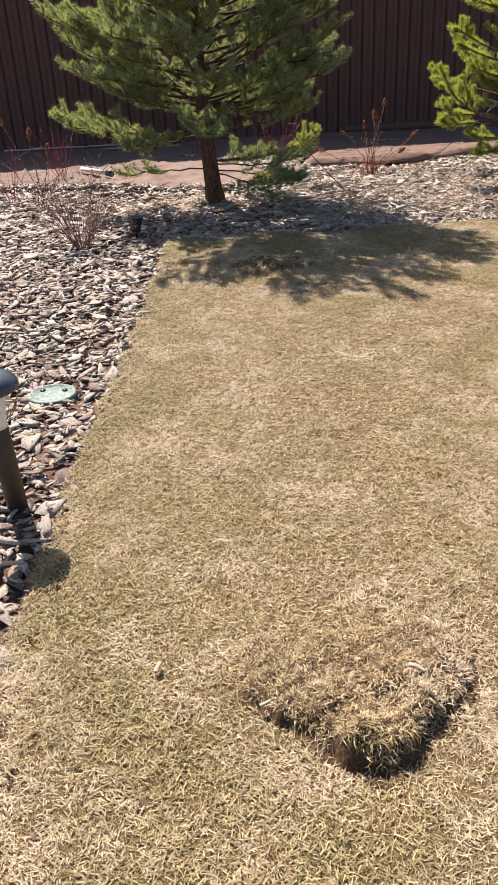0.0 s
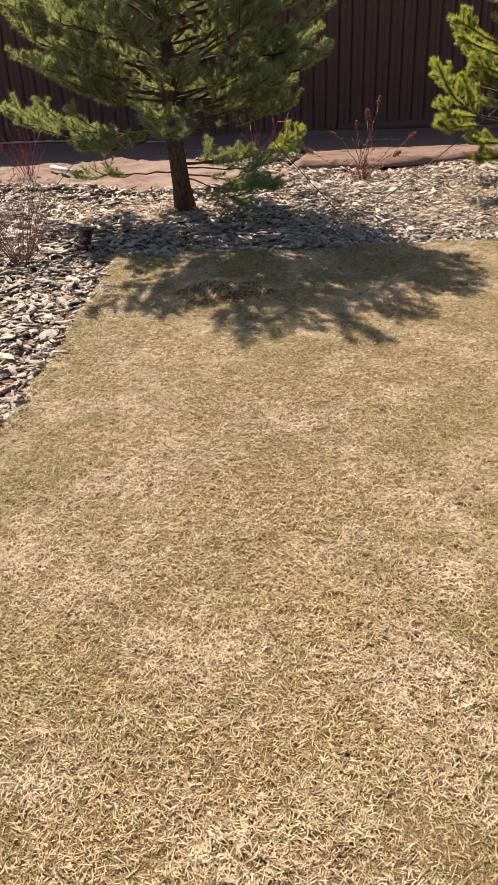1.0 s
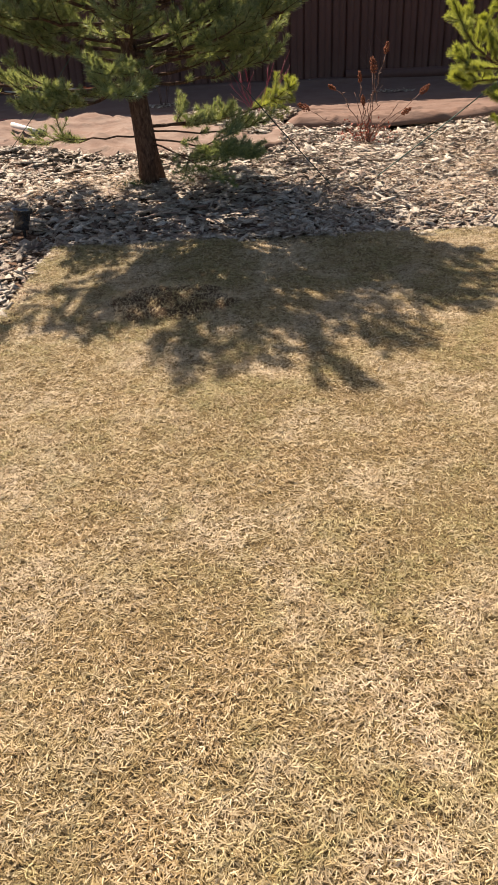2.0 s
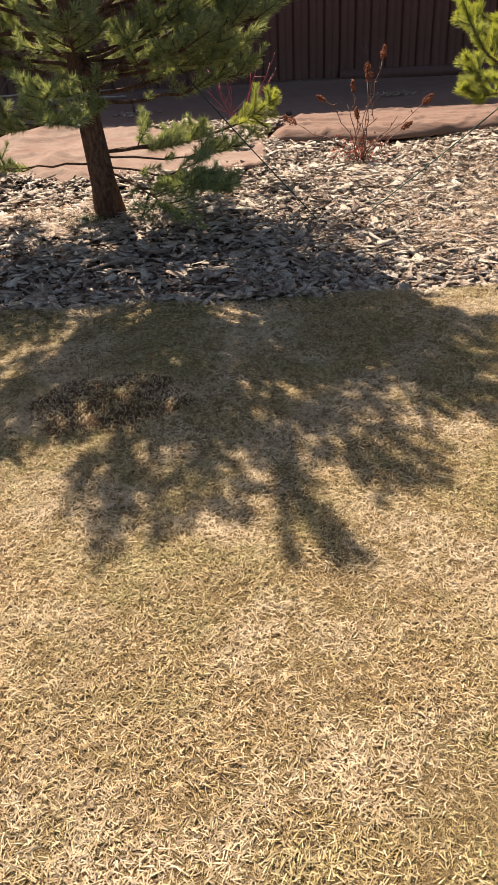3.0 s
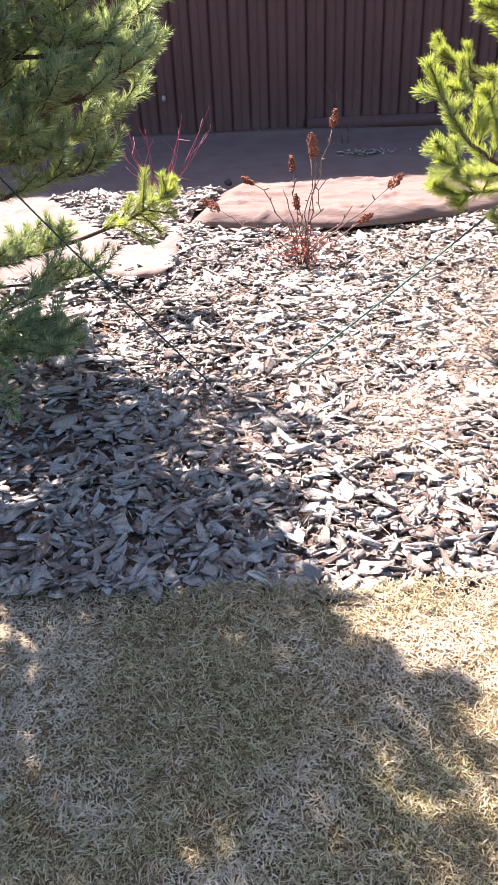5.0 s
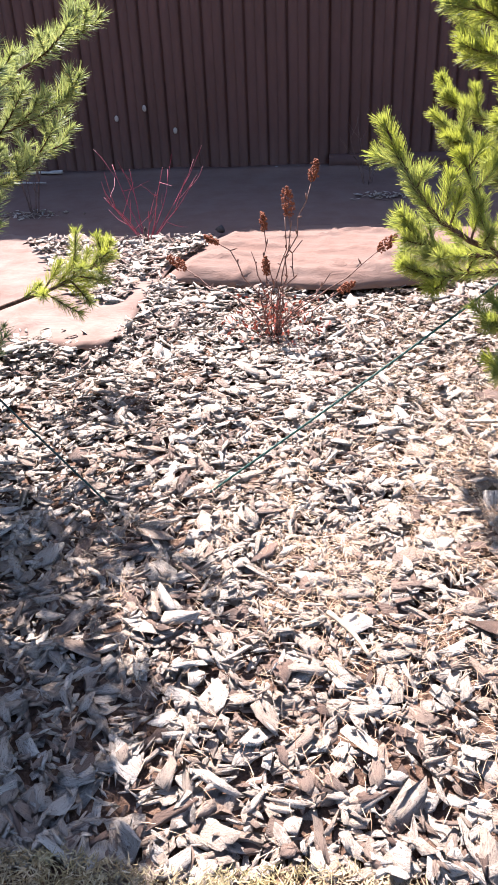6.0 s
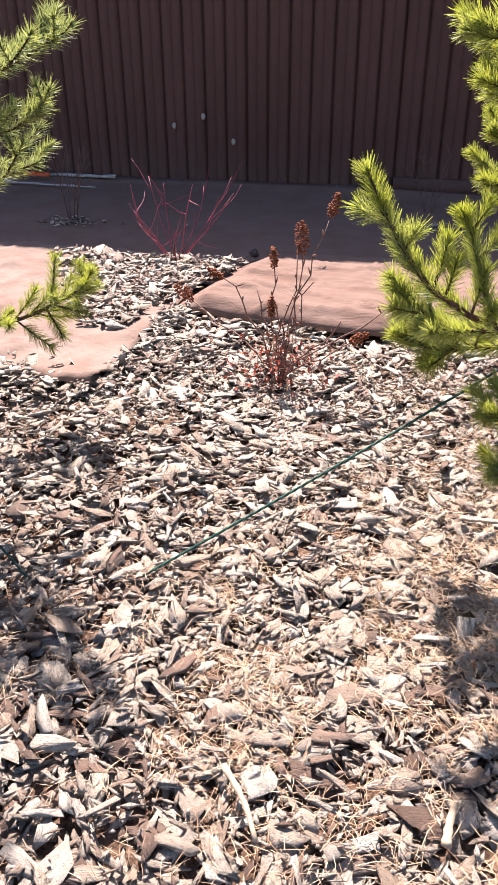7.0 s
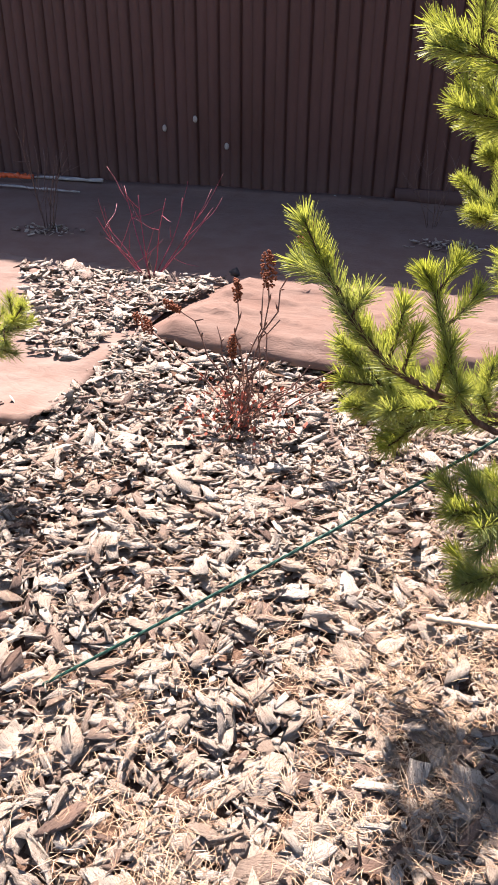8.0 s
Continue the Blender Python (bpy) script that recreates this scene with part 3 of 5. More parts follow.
pine(3, (0.13, 7.28, 0), 3.5, (-0.05, -0.04), "young pine tree with a bare lower trunk in bark mulch",
     [(0.64, 5, 0.85, 0.78, 0.9), (0.78, 6, 0.78, 0.95, 0.4), (0.86, 7, 1.0, 1.06, 0.2), (1.04, 8, 1.05, 1.34, 0.7), (1.18, 7, 0.95, 1.52, 0.3),
      (1.3, 8, 1.12, 1.66, 0.1), (1.6, 8, 1.0, 1.86, 0.5), (1.85, 6, 0.62, 2.08, 0.2), (2.15, 5, 0.4, 2.38, 0.6), (2.5, 4, 0.24, 2.7, 0.1)],
     [(2.25, (-0.63, -0.56, 2.90), {"sag": 0.08, "bare": 0.45, "side": 8, "tail": 0.35}),
      (2.0, (-0.60, -0.74, 2.50), {"sag": 0.08, "bare": 0.4, "side": 9}), (1.9, (-0.82, -0.58, 2.26), {"sag": 0.08, "bare": 0.4, "side": 9}),
      (1.7, (-1.16, -0.66, 2.16), {"sag": 0.08, "bare": 0.4, "side": 11}), (1.6, (-0.80, -0.90, 1.98), {"sag": 0.08, "bare": 0.4, "side": 11}),
      (1.95, (-0.10, -0.94, 2.34), {"sag": 0.08, "bare": 0.3, "side": 11}), (1.75, (-0.02, -0.90, 2.06), {"sag": 0.08, "bare": 0.3, "side": 11}),
      (1.95, (0.56, -0.76, 2.32), {"sag": 0.08, "bare": 0.4, "side": 10}), (2.05, (0.40, -0.74, 2.46), {"sag": 0.08, "bare": 0.4, "side": 9}),
      (1.5, (0.75, -0.35, 1.75), {"sag": 0.08, "bare": 0.3, "side": 11}), (1.6, (0.58, -0.52, 1.86), {"sag": 0.08, "bare": 0.3, "side": 10}), (1.45, (1.08, -0.26, 1.70), {"sag": 0.08, "bare": 0.3, "side": 12}),
      (1.7, (-0.50, -0.66, 2.0), {"sag": 0.08, "bare": 0.3, "side": 11}), (1.85, (-0.34, -0.80, 2.16), {"sag": 0.08, "bare": 0.3, "side": 10}), (1.6, (-0.28, -0.50, 1.9), {"sag": 0.08, "bare": 0.2, "side": 10}), (1.7, (-0.74, -0.46, 2.02), {"sag": 0.08, "bare": 0.3, "side": 11}),
      (1.6, (0.28, -0.45, 1.85), {"sag": 0.08, "bare": 0.2, "side": 10}), (1.35, (0.12, -0.4, 1.58), {"sag": 0.08, "bare": 0.2, "side": 10}), (1.4, (-0.3, -0.62, 1.62), {"sag": 0.08, "bare": 0.3, "side": 10}), (1.5, (-0.52, -0.3, 1.76), {"sag": 0.08, "bare": 0.3, "side": 10}),
      (1.7, (0.92, -0.72, 2.02), {"sag": 0.08, "bare": 0.4, "side": 11}), (1.6, (1.02, -0.46, 1.9), {"sag": 0.08, "bare": 0.3, "side": 11}),
      (1.75, (1.12, -0.10, 1.95), {"sag": 0.08, "bare": 0.25, "side": 15}), (1.95, (1.02, 0.06, 2.18), {"sag": 0.08, "bare": 0.3, "side": 14}), (1.8, (1.06, -0.34, 2.08), {"sag": 0.08, "bare": 0.35, "side": 13}), (1.2, (1.04, -0.18, 1.52), {"sag": 0.08, "bare": 0.35, "side": 13}), (2.1, (0.76, -0.05, 2.34), {"sag": 0.06, "bare": 0.4, "side": 8}), (2.35, (0.72, 0.02, 2.62), {"sag": 0.06, "bare": 0.45, "side": 7}), (2.2, (0.88, -0.2, 2.5), {"sag": 0.06, "bare": 0.5, "side": 7}),
      (2.95, (-0.20, -0.41, 3.17), {"sag": 0.1, "bare": 0.5, "side": 0, "twigs": -2, "tail": 0.24, "dense": 2600, "size": 0.058}), (2.9, (-0.02, -0.41, 3.16), {"sag": 0.1, "bare": 0.5, "side": 0, "twigs": -2, "tail": 0.22, "dense": 2600, "size": 0.056}),
      (0.28, (0.72, -0.42, 0.22), {"thick": 0.0075, "sag": -0.05, "side": 16, "lift": 0.15, "bare": 0.4, "dense": 1000, "twigs": 4}),
      (0.30, (-0.80, -0.02, 0.30), {"thick": 0.0075, "sag": 0.03, "side": 9, "dense": 500, "bare": 0.35, "twigs": 2}),
      (0.36, (0.55, 0.50, 0.34), {"thick": 0.0075, "sag": 0.08, "bare": 0.3, "side": 15, "dense": 1000, "twigs": 4}),
      (0.60, (-1.25, 0.0, 0.74), {"sag": 0.18, "side": 13}), (0.9, (-1.15, 0.05, 1.36), {"sag": 0.12, "side": 12, "bare": 0.35}), (0.8, (-1.17, -0.05, 1.16), {"sag": 0.12, "side": 12, "bare": 0.35}),
      (1.05, (-1.30, 0.0, 1.58), {"sag": 0.1, "side": 13, "bare": 0.35}), (0.62, (-1.34, 0.05, 0.80), {"sag": 0.16, "side": 13}), (0.80, (1.08, -0.46, 1.12), {"sag": 0.12, "side": 13, "bare": 0.35}), (1.0, (1.06, -0.36, 1.38), {"sag": 0.1, "side": 12, "bare": 0.35}),
      (0.58, (-0.74, -0.36, 0.56), {"sag": 0.1, "side": 13}),
      (0.62, (0.90, -0.02, 0.78), {"sag": 0.12, "side": 10, "bare": 0.4}),
      (0.85, (1.10, 0.50, 1.27), {"sag": 0.12, "side": 12}), (0.75, (1.02, 0.50, 1.06), {"sag": 0.12, "side": 12}), (0.66, (0.95, 0.52, 0.90), {"sag": 0.12, "side": 11}),
      (0.26, (0.50, -0.62, 0.14), {"thick": 0.0075, "sag": -0.04, "side": 9, "lift": 0.1, "bare": 0.4, "dense": 600}), (0.34, (0.80, 0.02, 0.36), {"thick": 0.0075, "sag": 0.1, "side": 8, "bare": 0.5, "dense": 600}),
      (0.74, (0.86, -0.36, 1.06), {"sag": 0.12, "side": 10, "bare": 0.4})], dense=900, leaf=NEEDLE, far=1.02,
     limbs=[([(0, 0, 0.36), (0.35, 0.26, 0.33), (0.62, 0.46, 0.33), (0.84, 0.62, 0.38), (0.96, 0.68, 0.44), (1.01, 0.70, 0.51)],
             [(0.92, (0.6, -0.3, 0.5), 0.05), (0.90, (-0.3, 0.3, 0.9), 0.06), (0.84, (0.5, -0.6, 0.3), 0.09), (0.78, (0.3, 0.6, 0.5), 0.10), (0.70, (0.3, -0.7, 0.3), 0.12), (0.66, (0.15, 0.25, 0.9), 0.16), (0.58, (0.5, 0.5, 0.5), 0.12), (0.52, (0.4, -0.6, 0.2), 0.14),
              (0.80, (0.3, -0.5, -0.2), 0.08), (0.64, (0.4, -0.3, -0.3), 0.14), (0.54, (0.5, -0.2, -0.3), 0.16), (0.60, (0.3, 0.3, -0.2), 0.12), (0.74, (0.5, 0.1, 0.1), 0.10)],
             {"dense": 2000, "size": 0.046, "tail": 0.36, "leaf": NEEDLE_SUNLIT})])

THICK = {"dense": 3000, "size": 0.050}
pine(11, (3.3, 7.9, 0), 3.5, (0.01, 0.0), "young pine tree with bright green needles, tied to a rope",
     [(0.75, 5, 0.8, 0.95, 0.45), (1.05, 6, 0.6, 1.25, 0.7), (1.35, 6, 0.95, 1.7, 0.25), (1.7, 6, 1.0, 2.05, 0.6), (2.1, 6, 1.0, 2.5, 0.1), (2.5, 5, 0.75, 2.9, 0.4), (2.9, 5, 0.45, 3.25, 0.2)],
     [(0.42, (0.3, -0.95, 0.6), {"sag": 0.15}), (0.42, (1.0, 0.2, 0.6), {"sag": 0.15}), (0.45, (0.2, 1.0, 0.62), {"sag": 0.15}),
      (0.62, (-0.62, 0.1, 0.86), {"sag": 0.1, "bare": 0.45}), (0.8, (-0.72, 0.4, 1.1), {"sag": 0.1, "bare": 0.45})],
     dense=900, leaf=NEEDLE_SUNLIT,
     limbs=[([(0, 0, 0.46), (-0.5, -0.28, 0.53), (-0.84, -0.47, 0.62), (-0.98, -0.55, 0.71), (-1.09, -0.57, 0.82), (-1.145, -0.57, 0.92), (-1.19, -0.57, 1.01)],
             [(0.80, (-0.4, 0.1, 0.8), 0.04), (0.66, (-0.5, 0.2, 0.7), 0.06), (0.70, (0.5, -0.2, 0.8), 0.05), (0.56, (0.35, 0.0, 1.0), 0.12), (0.52, (0.2, -0.3, 1.0), 0.10), (0.44, (0.15, 0.0, 1.0), 0.11), (0.40, (0.1, -0.7, 0.5), 0.09), (0.35, (0.1, -0.2, 1.0), 0.11), (0.33, (-0.2, -0.6, 0.4), 0.10), (0.46, (-0.6, 0.2, 0.3), 0.05)], {**THICK, "tail": 0.5, "fill": 2}),
            ([(0, 0, 0.44), (-0.5, -0.24, 0.5), (-0.82, -0.40, 0.60), (-0.96, -0.42, 0.60), (-1.05, -0.43, 0.65), (-1.09, -0.43, 0.71)],
             [(0.90, (-0.5, -0.3, 0.5), 0.08), (0.84, (-0.6, 0.5, 0.1), 0.10), (0.76, (-0.5, -0.6, 0.1), 0.12), (0.72, (-0.2, 0.2, 0.8), 0.10), (0.66, (-0.6, 0.5, -0.2), 0.14), (0.60, (-0.4, -0.7, 0.0), 0.12)], {**THICK, "tail": 0.42}),
            ([(0, 0, 0.40), (-0.5, -0.2, 0.46), (-0.82, -0.30, 0.52), (-0.98, -0.34, 0.50), (-1.09, -0.36, 0.55)],
             [(0.88, (-0.6, -0.4, 0.2), 0.09), (0.80, (-0.5, 0.5, 0.0), 0.12), (0.72, (-0.4, -0.7, -0.1), 0.12), (0.66, (-0.5, 0.1, 0.5), 0.10)], {**THICK, "tail": 0.42}),
            ([(0, 0, 0.42), (-0.5, -0.30, 0.52), (-0.84, -0.54, 0.60), (-0.90, -0.53, 0.74), (-0.94, -0.50, 0.84), (-0.96, -0.49, 0.90)],
             [(0.90, (0.4, 0.1, 0.8), 0.07), (0.86, (-0.5, 0.1, 0.8), 0.06), (0.74, (0.6, 0.1, 0.6), 0.09)], {**THICK, "tail": 0.34, "thick": 0.009, "fill": 0, "size": 0.045}),
            ([(0, 0, 0.32), (-0.45, -0.30, 0.37), (-0.72, -0.48, 0.40), (-0.86, -0.58, 0.44)],
             [(0.88, (-0.5, 0.4, 0.1), 0.10), (0.80, (-0.6, -0.4, 0.1), 0.11), (0.72, (-0.3, -0.8, 0.1), 0.12), (0.66, (-0.6, 0.3, 0.3), 0.10)], {**THICK, "tail": 0.38}),
            ([(0, 0, 0.25), (-0.4, -0.30, 0.28), (-0.68, -0.50, 0.28), (-0.82, -0.62, 0.30)],
             [(0.88, (-0.5, 0.4, 0.0), 0.09), (0.78, (-0.6, -0.4, 0.1), 0.11), (0.70, (-0.3, 0.7, 0.0), 0.11)], {**THICK, "tail": 0.38}),
            ([(0, 0, 0.98), (-0.5, -0.12, 1.06), (-0.75, -0.20, 1.17), (-0.89, -0.24, 1.24), (-0.98, -0.26, 1.29)],
             [(0.92, (-0.6, 0.3, 0.2), 0.08), (0.86, (0.0, -0.2, 0.9), 0.10), (0.82, (-0.7, -0.3, 0.0), 0.10), (0.74, (0.0, 0.2, 0.9), 0.11), (0.70, (-0.6, 0.4, 0.0), 0.12), (0.62, (-0.3, -0.6, 0.5), 0.11)], {**THICK, "tail": 0.4, "fill": 1}),
            ([(0, 0, 0.94), (-0.5, -0.08, 1.0), (-0.74, -0.16, 1.08), (-0.85, -0.20, 1.13), (-0.91, -0.22, 1.16)],
             [(0.90, (-0.6, 0.3, 0.3), 0.08), (0.82, (-0.6, -0.4, 0.1), 0.11), (0.72, (-0.4, 0.4, 0.4), 0.12)], {**THICK, "tail": 0.36, "fill": 1}),
            ([(0, 0, 0.60), (-0.45, 0.45, 0.72), (-0.73, 0.78, 0.82), (-0.85, 0.92, 0.92)],
             [(0.90, (-0.5, -0.2, 0.6), 0.09), (0.82, (-0.5, 0.5, 0.3), 0.12), (0.76, (-0.6, -0.3, 0.2), 0.12), (0.66, (-0.2, 0.1, 0.8), 0.11)], {**THICK, "tail": 0.42}),
            ([(0, 0, 0.54), (-0.45, 0.28, 0.64), (-0.76, 0.50, 0.74), (-0.89, 0.59, 0.83)],
             [(0.90, (-0.6, 0.2, 0.4), 0.09), (0.82, (0.1, 0.1, 0.9), 0.11), (0.74, (-0.6, -0.4, 0.2), 0.12), (0.66, (-0.4, 0.5, 0.4), 0.11)], {**THICK, "tail": 0.42}),
            ([(0, 0, 0.50), (-0.4, 0.0, 0.6), (-0.66, 0.02, 0.68), (-0.80, 0.04, 0.76)],
             [(0.88, (-0.5, 0.3, 0.5), 0.09), (0.78, (-0.5, -0.4, 0.4), 0.11), (0.68, (-0.2, 0.3, 0.8), 0.11)], {**THICK, "tail": 0.40}),
            ([(0, 0, 0.76), (-0.4, -0.1, 0.84), (-0.66, -0.18, 0.92), (-0.80, -0.2, 0.98)],
             [(0.88, (-0.5, 0.3, 0.5), 0.09), (0.78, (-0.5, -0.4, 0.4), 0.11), (0.68, (-0.2, 0.3, 0.8), 0.11)], {**THICK, "tail": 0.40})])


# ---- guy ropes ----
def rope(a, b, material, label, thick=0.0045):
    g = Geo()
    a, b = np.array(a, float), np.array(b, float)
    for k in range(3):
        t = np.linspace(0, 1, 150)
        d = unit(b - a)
        s = unit(np.cross(d, (0, 0, 1)))
        u = np.cross(s, d)
        w = t * 160 + k * 2.094
        sag = -0.03 * np.sin(np.pi * t)
        p = a + (b - a) * t[:, None] + (np.cos(w)[:, None] * s + np.sin(w)[:, None] * u) * thick * 0.5
        p[:, 2] += sag
        tube(g, p, thick * 0.55, 5)
    return tagged(obj("guy_rope", g, material, smooth=True), label, "rope", "guy ropes of the pines")


rope((1.60, 7.03, 0.01), (3.28, 7.88, 1.02), ROPE, "taut twisted green guy rope from mulch to pine", 0.0038)
rope((1.32, 6.98, 0.01), (0.12, 7.24, 1.38), ROPE_DARK, "thin dark green guy rope from mulch to pine", 0.0035)
rope((-1.12, 8.35, 0.02), (0.1, 7.3, 1.3), ROPE_DARK, "thin dark green guy rope behind the pine", 0.003)


# ---- shrubs ----
def twig(geo, rng, p, way, length, r, fork, lift=0.25, depth=0, tips=None):
    pts = bent(p, way, length, lift, 6, rng, 0.07)
    tube(geo, pts, np.linspace(r, r * 0.45, 7), 5)
    if tips is not None:
        tips.append((pts[-1], unit(pts[-1] - pts[-2])))
    if depth < fork:
        for _ in range(rng.integers(2, 4)):
            m = rng.integers(2, 6)
            d = unit(pts[m + 1] - pts[m] if m < 6 else way)
            twig(geo, rng, pts[m], d + rng.normal(size=3) * 0.55, length * rng.uniform(0.3, 0.55), r * 0.6, fork, lift, depth + 1, tips)
    return pts


def bare_shrub(name, seed, base, height, stems, material, label, spread=0.5, fork=1, r=0.004):
    rng = np.random.default_rng(seed)
    root = tagged(new(name), label, "shrub")
    root.location = base
    for i in range(stems):
        az = 2 * math.pi * i / stems + rng.uniform(-0.4, 0.4)
        g = Geo()
        t = rng.uniform(0.4, 1.0) * spread
        twig(g, rng, (math.cos(az) * 0.025, math.sin(az) * 0.025, -0.02), (math.cos(az) * t, math.sin(az) * t, 1), height * rng.uniform(0.6, 1.0), r, fork)
        obj("stem", g, material, root, smooth=True)
    return root


bare_shrub("dogwood_shrub", 5, (0.90, 9.66, 0.04), 0.55, 10, TWIG_RED, "bare dogwood shrub with red stems in fabric", 1.1, 1, 0.0032)
bare_shrub("bare_shrub", 8, (-0.03, 10.38, 0.01), 0.7, 6, TWIG_GREY, "dark leafless shrub planted through the fabric", 0.3, 1, 0.004)
bare_shrub("bare_shrub", 9, (2.25, 11.1, 0.01), 0.55, 5, TWIG_GREY, "dark leafless shrub planted near the fence", 0.4, 1, 0.003)
bare_shrub("twiggy_shrub", 14, (-0.88, 5.85, 0.0), 0.62, 60, TWIG_BROWN, "dense leafless shrub of thin brown twigs in mulch", 0.95, 2, 0.002)
bare_shrub("twiggy_shrub", 15, (-0.88, 2.95, 0.0), 0.22, 14, TWIG_BROWN, "small leafless twiggy shrub beside the valve cover", 0.9, 1, 0.0016)
bare_shrub("dogwood_shrub", 17, (-1.45, 8.9, 0.04), 0.6, 12, TWIG_RED, "leafless shrub with thin dark red stems", 0.7, 1, 0.003)


def seed_head(rng, p, d, length, width):
    """A dried flower spike: many small capsules round an axis."""
    g = Geo()
    p, d = np.array(p), unit(d)
    n = int(90 + 500 * length)
    for _ in range(n):
        s = rng.uniform(0, 1)
        r = width * math.sin(math.pi * (0.15 + 0.8 * s)) ** 0.7 * rng.uniform(0.5, 1)
        q = p + d * s * length + unit(rng.normal(size=3)) * r
        k = rng.uniform(0.0035, 0.0065)
        o = np.array([(1, 0, 0), (-1, 0, 0), (0, 1, 0), (0, -1, 0), (0, 0, 1), (0, 0, -1)]) * k
        g.add(q + o, [(0, 2, 4), (2, 1, 4), (1, 3, 4), (3, 0, 4), (2, 0, 5), (1, 2, 5), (3, 1, 5), (0, 3, 5)])
    return g


def spirea(seed, base, stems, label, low_leaves=True):
    rng = np.random.default_rng(seed)
    root = tagged(new("spirea_shrub"), label, "shrub")
    root.location = base
    for dx, dy, h, head in stems:
        g = Geo()
        n = 9
        t = np.linspace(0, 1, n)
        pts = np.stack([dx * t ** 1.3, dy * t ** 1.3, h * t], 1) + rng.normal(size=(n, 3)) * 0.011
        pts[0] = (dx * 0.06, dy * 0.06, -0.02)
        tube(g, pts, np.linspace(0.004, 0.0022, n), 6)
        for k in range(2, n - 1):
            e = unit(rng.normal(size=3) + (0, 0, 0.8))
            tube(g, [pts[k], pts[k] + e * 0.015, pts[k] + e * rng.uniform(0.02, 0.035)], [0.0022, 0.004, 0.001], 5)
        st = obj("stem", g, TWIG_BROWN, root, smooth=True)
        if head > 0:
            obj("seed_head", seed_head(rng, pts[-1] - unit(pts[-1] - pts[-2]) * 0.01, pts[-1] - pts[-2], head, head * 0.30), SEED, st, "rust-brown dried flower spike")
    if low_leaves:
        g = Geo()
        for _ in range(230):
            a, r, z = rng.uniform(0, 6.283), rng.uniform(0, 0.24), rng.uniform(0.01, 0.22) * rng.uniform(0.2, 1)
            p = np.array([math.cos(a) * r, math.sin(a) * r, z])
            e, f = unit(rng.normal(size=3)) * rng.uniform(0.007, 0.018), unit(rng.normal(size=3)) * 0.007
            g.add([p - e, p + f, p + e, p - f], [(0, 1, 2, 3)])
        tagged(obj("withered_leaves", g, REDLEAF, root, "red withered leaves low on the stems"), kind="stuff")
        for _ in range(9):
            g = Geo()
            a = rng.uniform(0, 6.283)
            twig(g, rng, (rng.normal() * 0.05, rng.normal() * 0.05, -0.01), (math.cos(a) * 1.1, math.sin(a) * 1.1, 1), rng.uniform(0.12, 0.3), 0.0018, 1)
            obj("twig", g, TWIG_BROWN, root)
    return root


spirea(21, (1.74, 8.30, 0.0), [(0.16, 0.19, 0.62, 0.085), (0.08, 0.13, 0.49, 0.115), (-0.04, 0.12, 0.43, 0.07), (-0.22, 0.10, 0.38, 0.06), (-0.03, 0.0, 0.30, 0.07), (0.30, 0.0, 0.20, 0.075), (-0.42, 0.32, 0.20, 0.10), (0.46, 0.18, 0.30, 0.09), (0.12, 0.05, 0.40, 0), (-0.10, 0.03, 0.36, 0), (0.05, 0.10, 0.47, 0), (0.24, -0.02, 0.26, 0)],
       "dry spirea shrub with rust-brown seed heads in mulch")
bare_shrub("twiggy_shrub", 18, (-1.75, 7.75, 0.0), 0.55, 14, TWIG_RED, "leafless shrub with thin dark red twigs", 0.6, 1, 0.0022)
spirea(23, (-1.40, 7.35, 0.0), [(-0.25, 0.1, 0.72, 0.10), (-0.05, 0.1, 0.62, 0.09), (0.12, 0.05, 0.5, 0.07), (-0.4, 0.0, 0.55, 0), (0.25, 0.1, 0.4, 0), (0.0, -0.1, 0.45, 0)],
       "dry spirea shrub with dark red seed heads", False)


# ---- lamps and fittings ----
def bollard():
    root = tagged(new("bollard_lamp"), "garden bollard lamp with dark cap on brown pole", "garden lamp")
    root.location, root.rotation_euler = (-0.664, 2.24, 0), (0, radians(-2.2), 0)
    g = Geo()
    lathe(g, [(0.033, -0.03), (0.033, 0.30), (0.030, 0.305)], sides=20)
    obj("pole", g, POLE, root, "dark brown round pole")
    g = Geo()
    lathe(g, [(0.031, 0.305), (0.032, 0.33), (0.040, 0.38), (0.046, 0.42), (0.046, 0.435)], sides=24)
    obj("diffuser", g, OPAL, root, "milky white diffuser", smooth=True)
    g = Geo()
    lathe(g, [(0.088, 0.430), (0.094, 0.434), (0.094, 0.446), (0.088, 0.460), (0.070, 0.474), (0.040, 0.486), (0.006, 0.490)], sides=36)
    obj("cap", g, GREYCAP, root, "dark grey domed cap", smooth=True)
    g = Geo()
    lathe(g, [(0.055, -0.005), (0.055, 0.008), (0.036, 0.014)], sides=20)
    obj("base_ring", g, POLE, root)


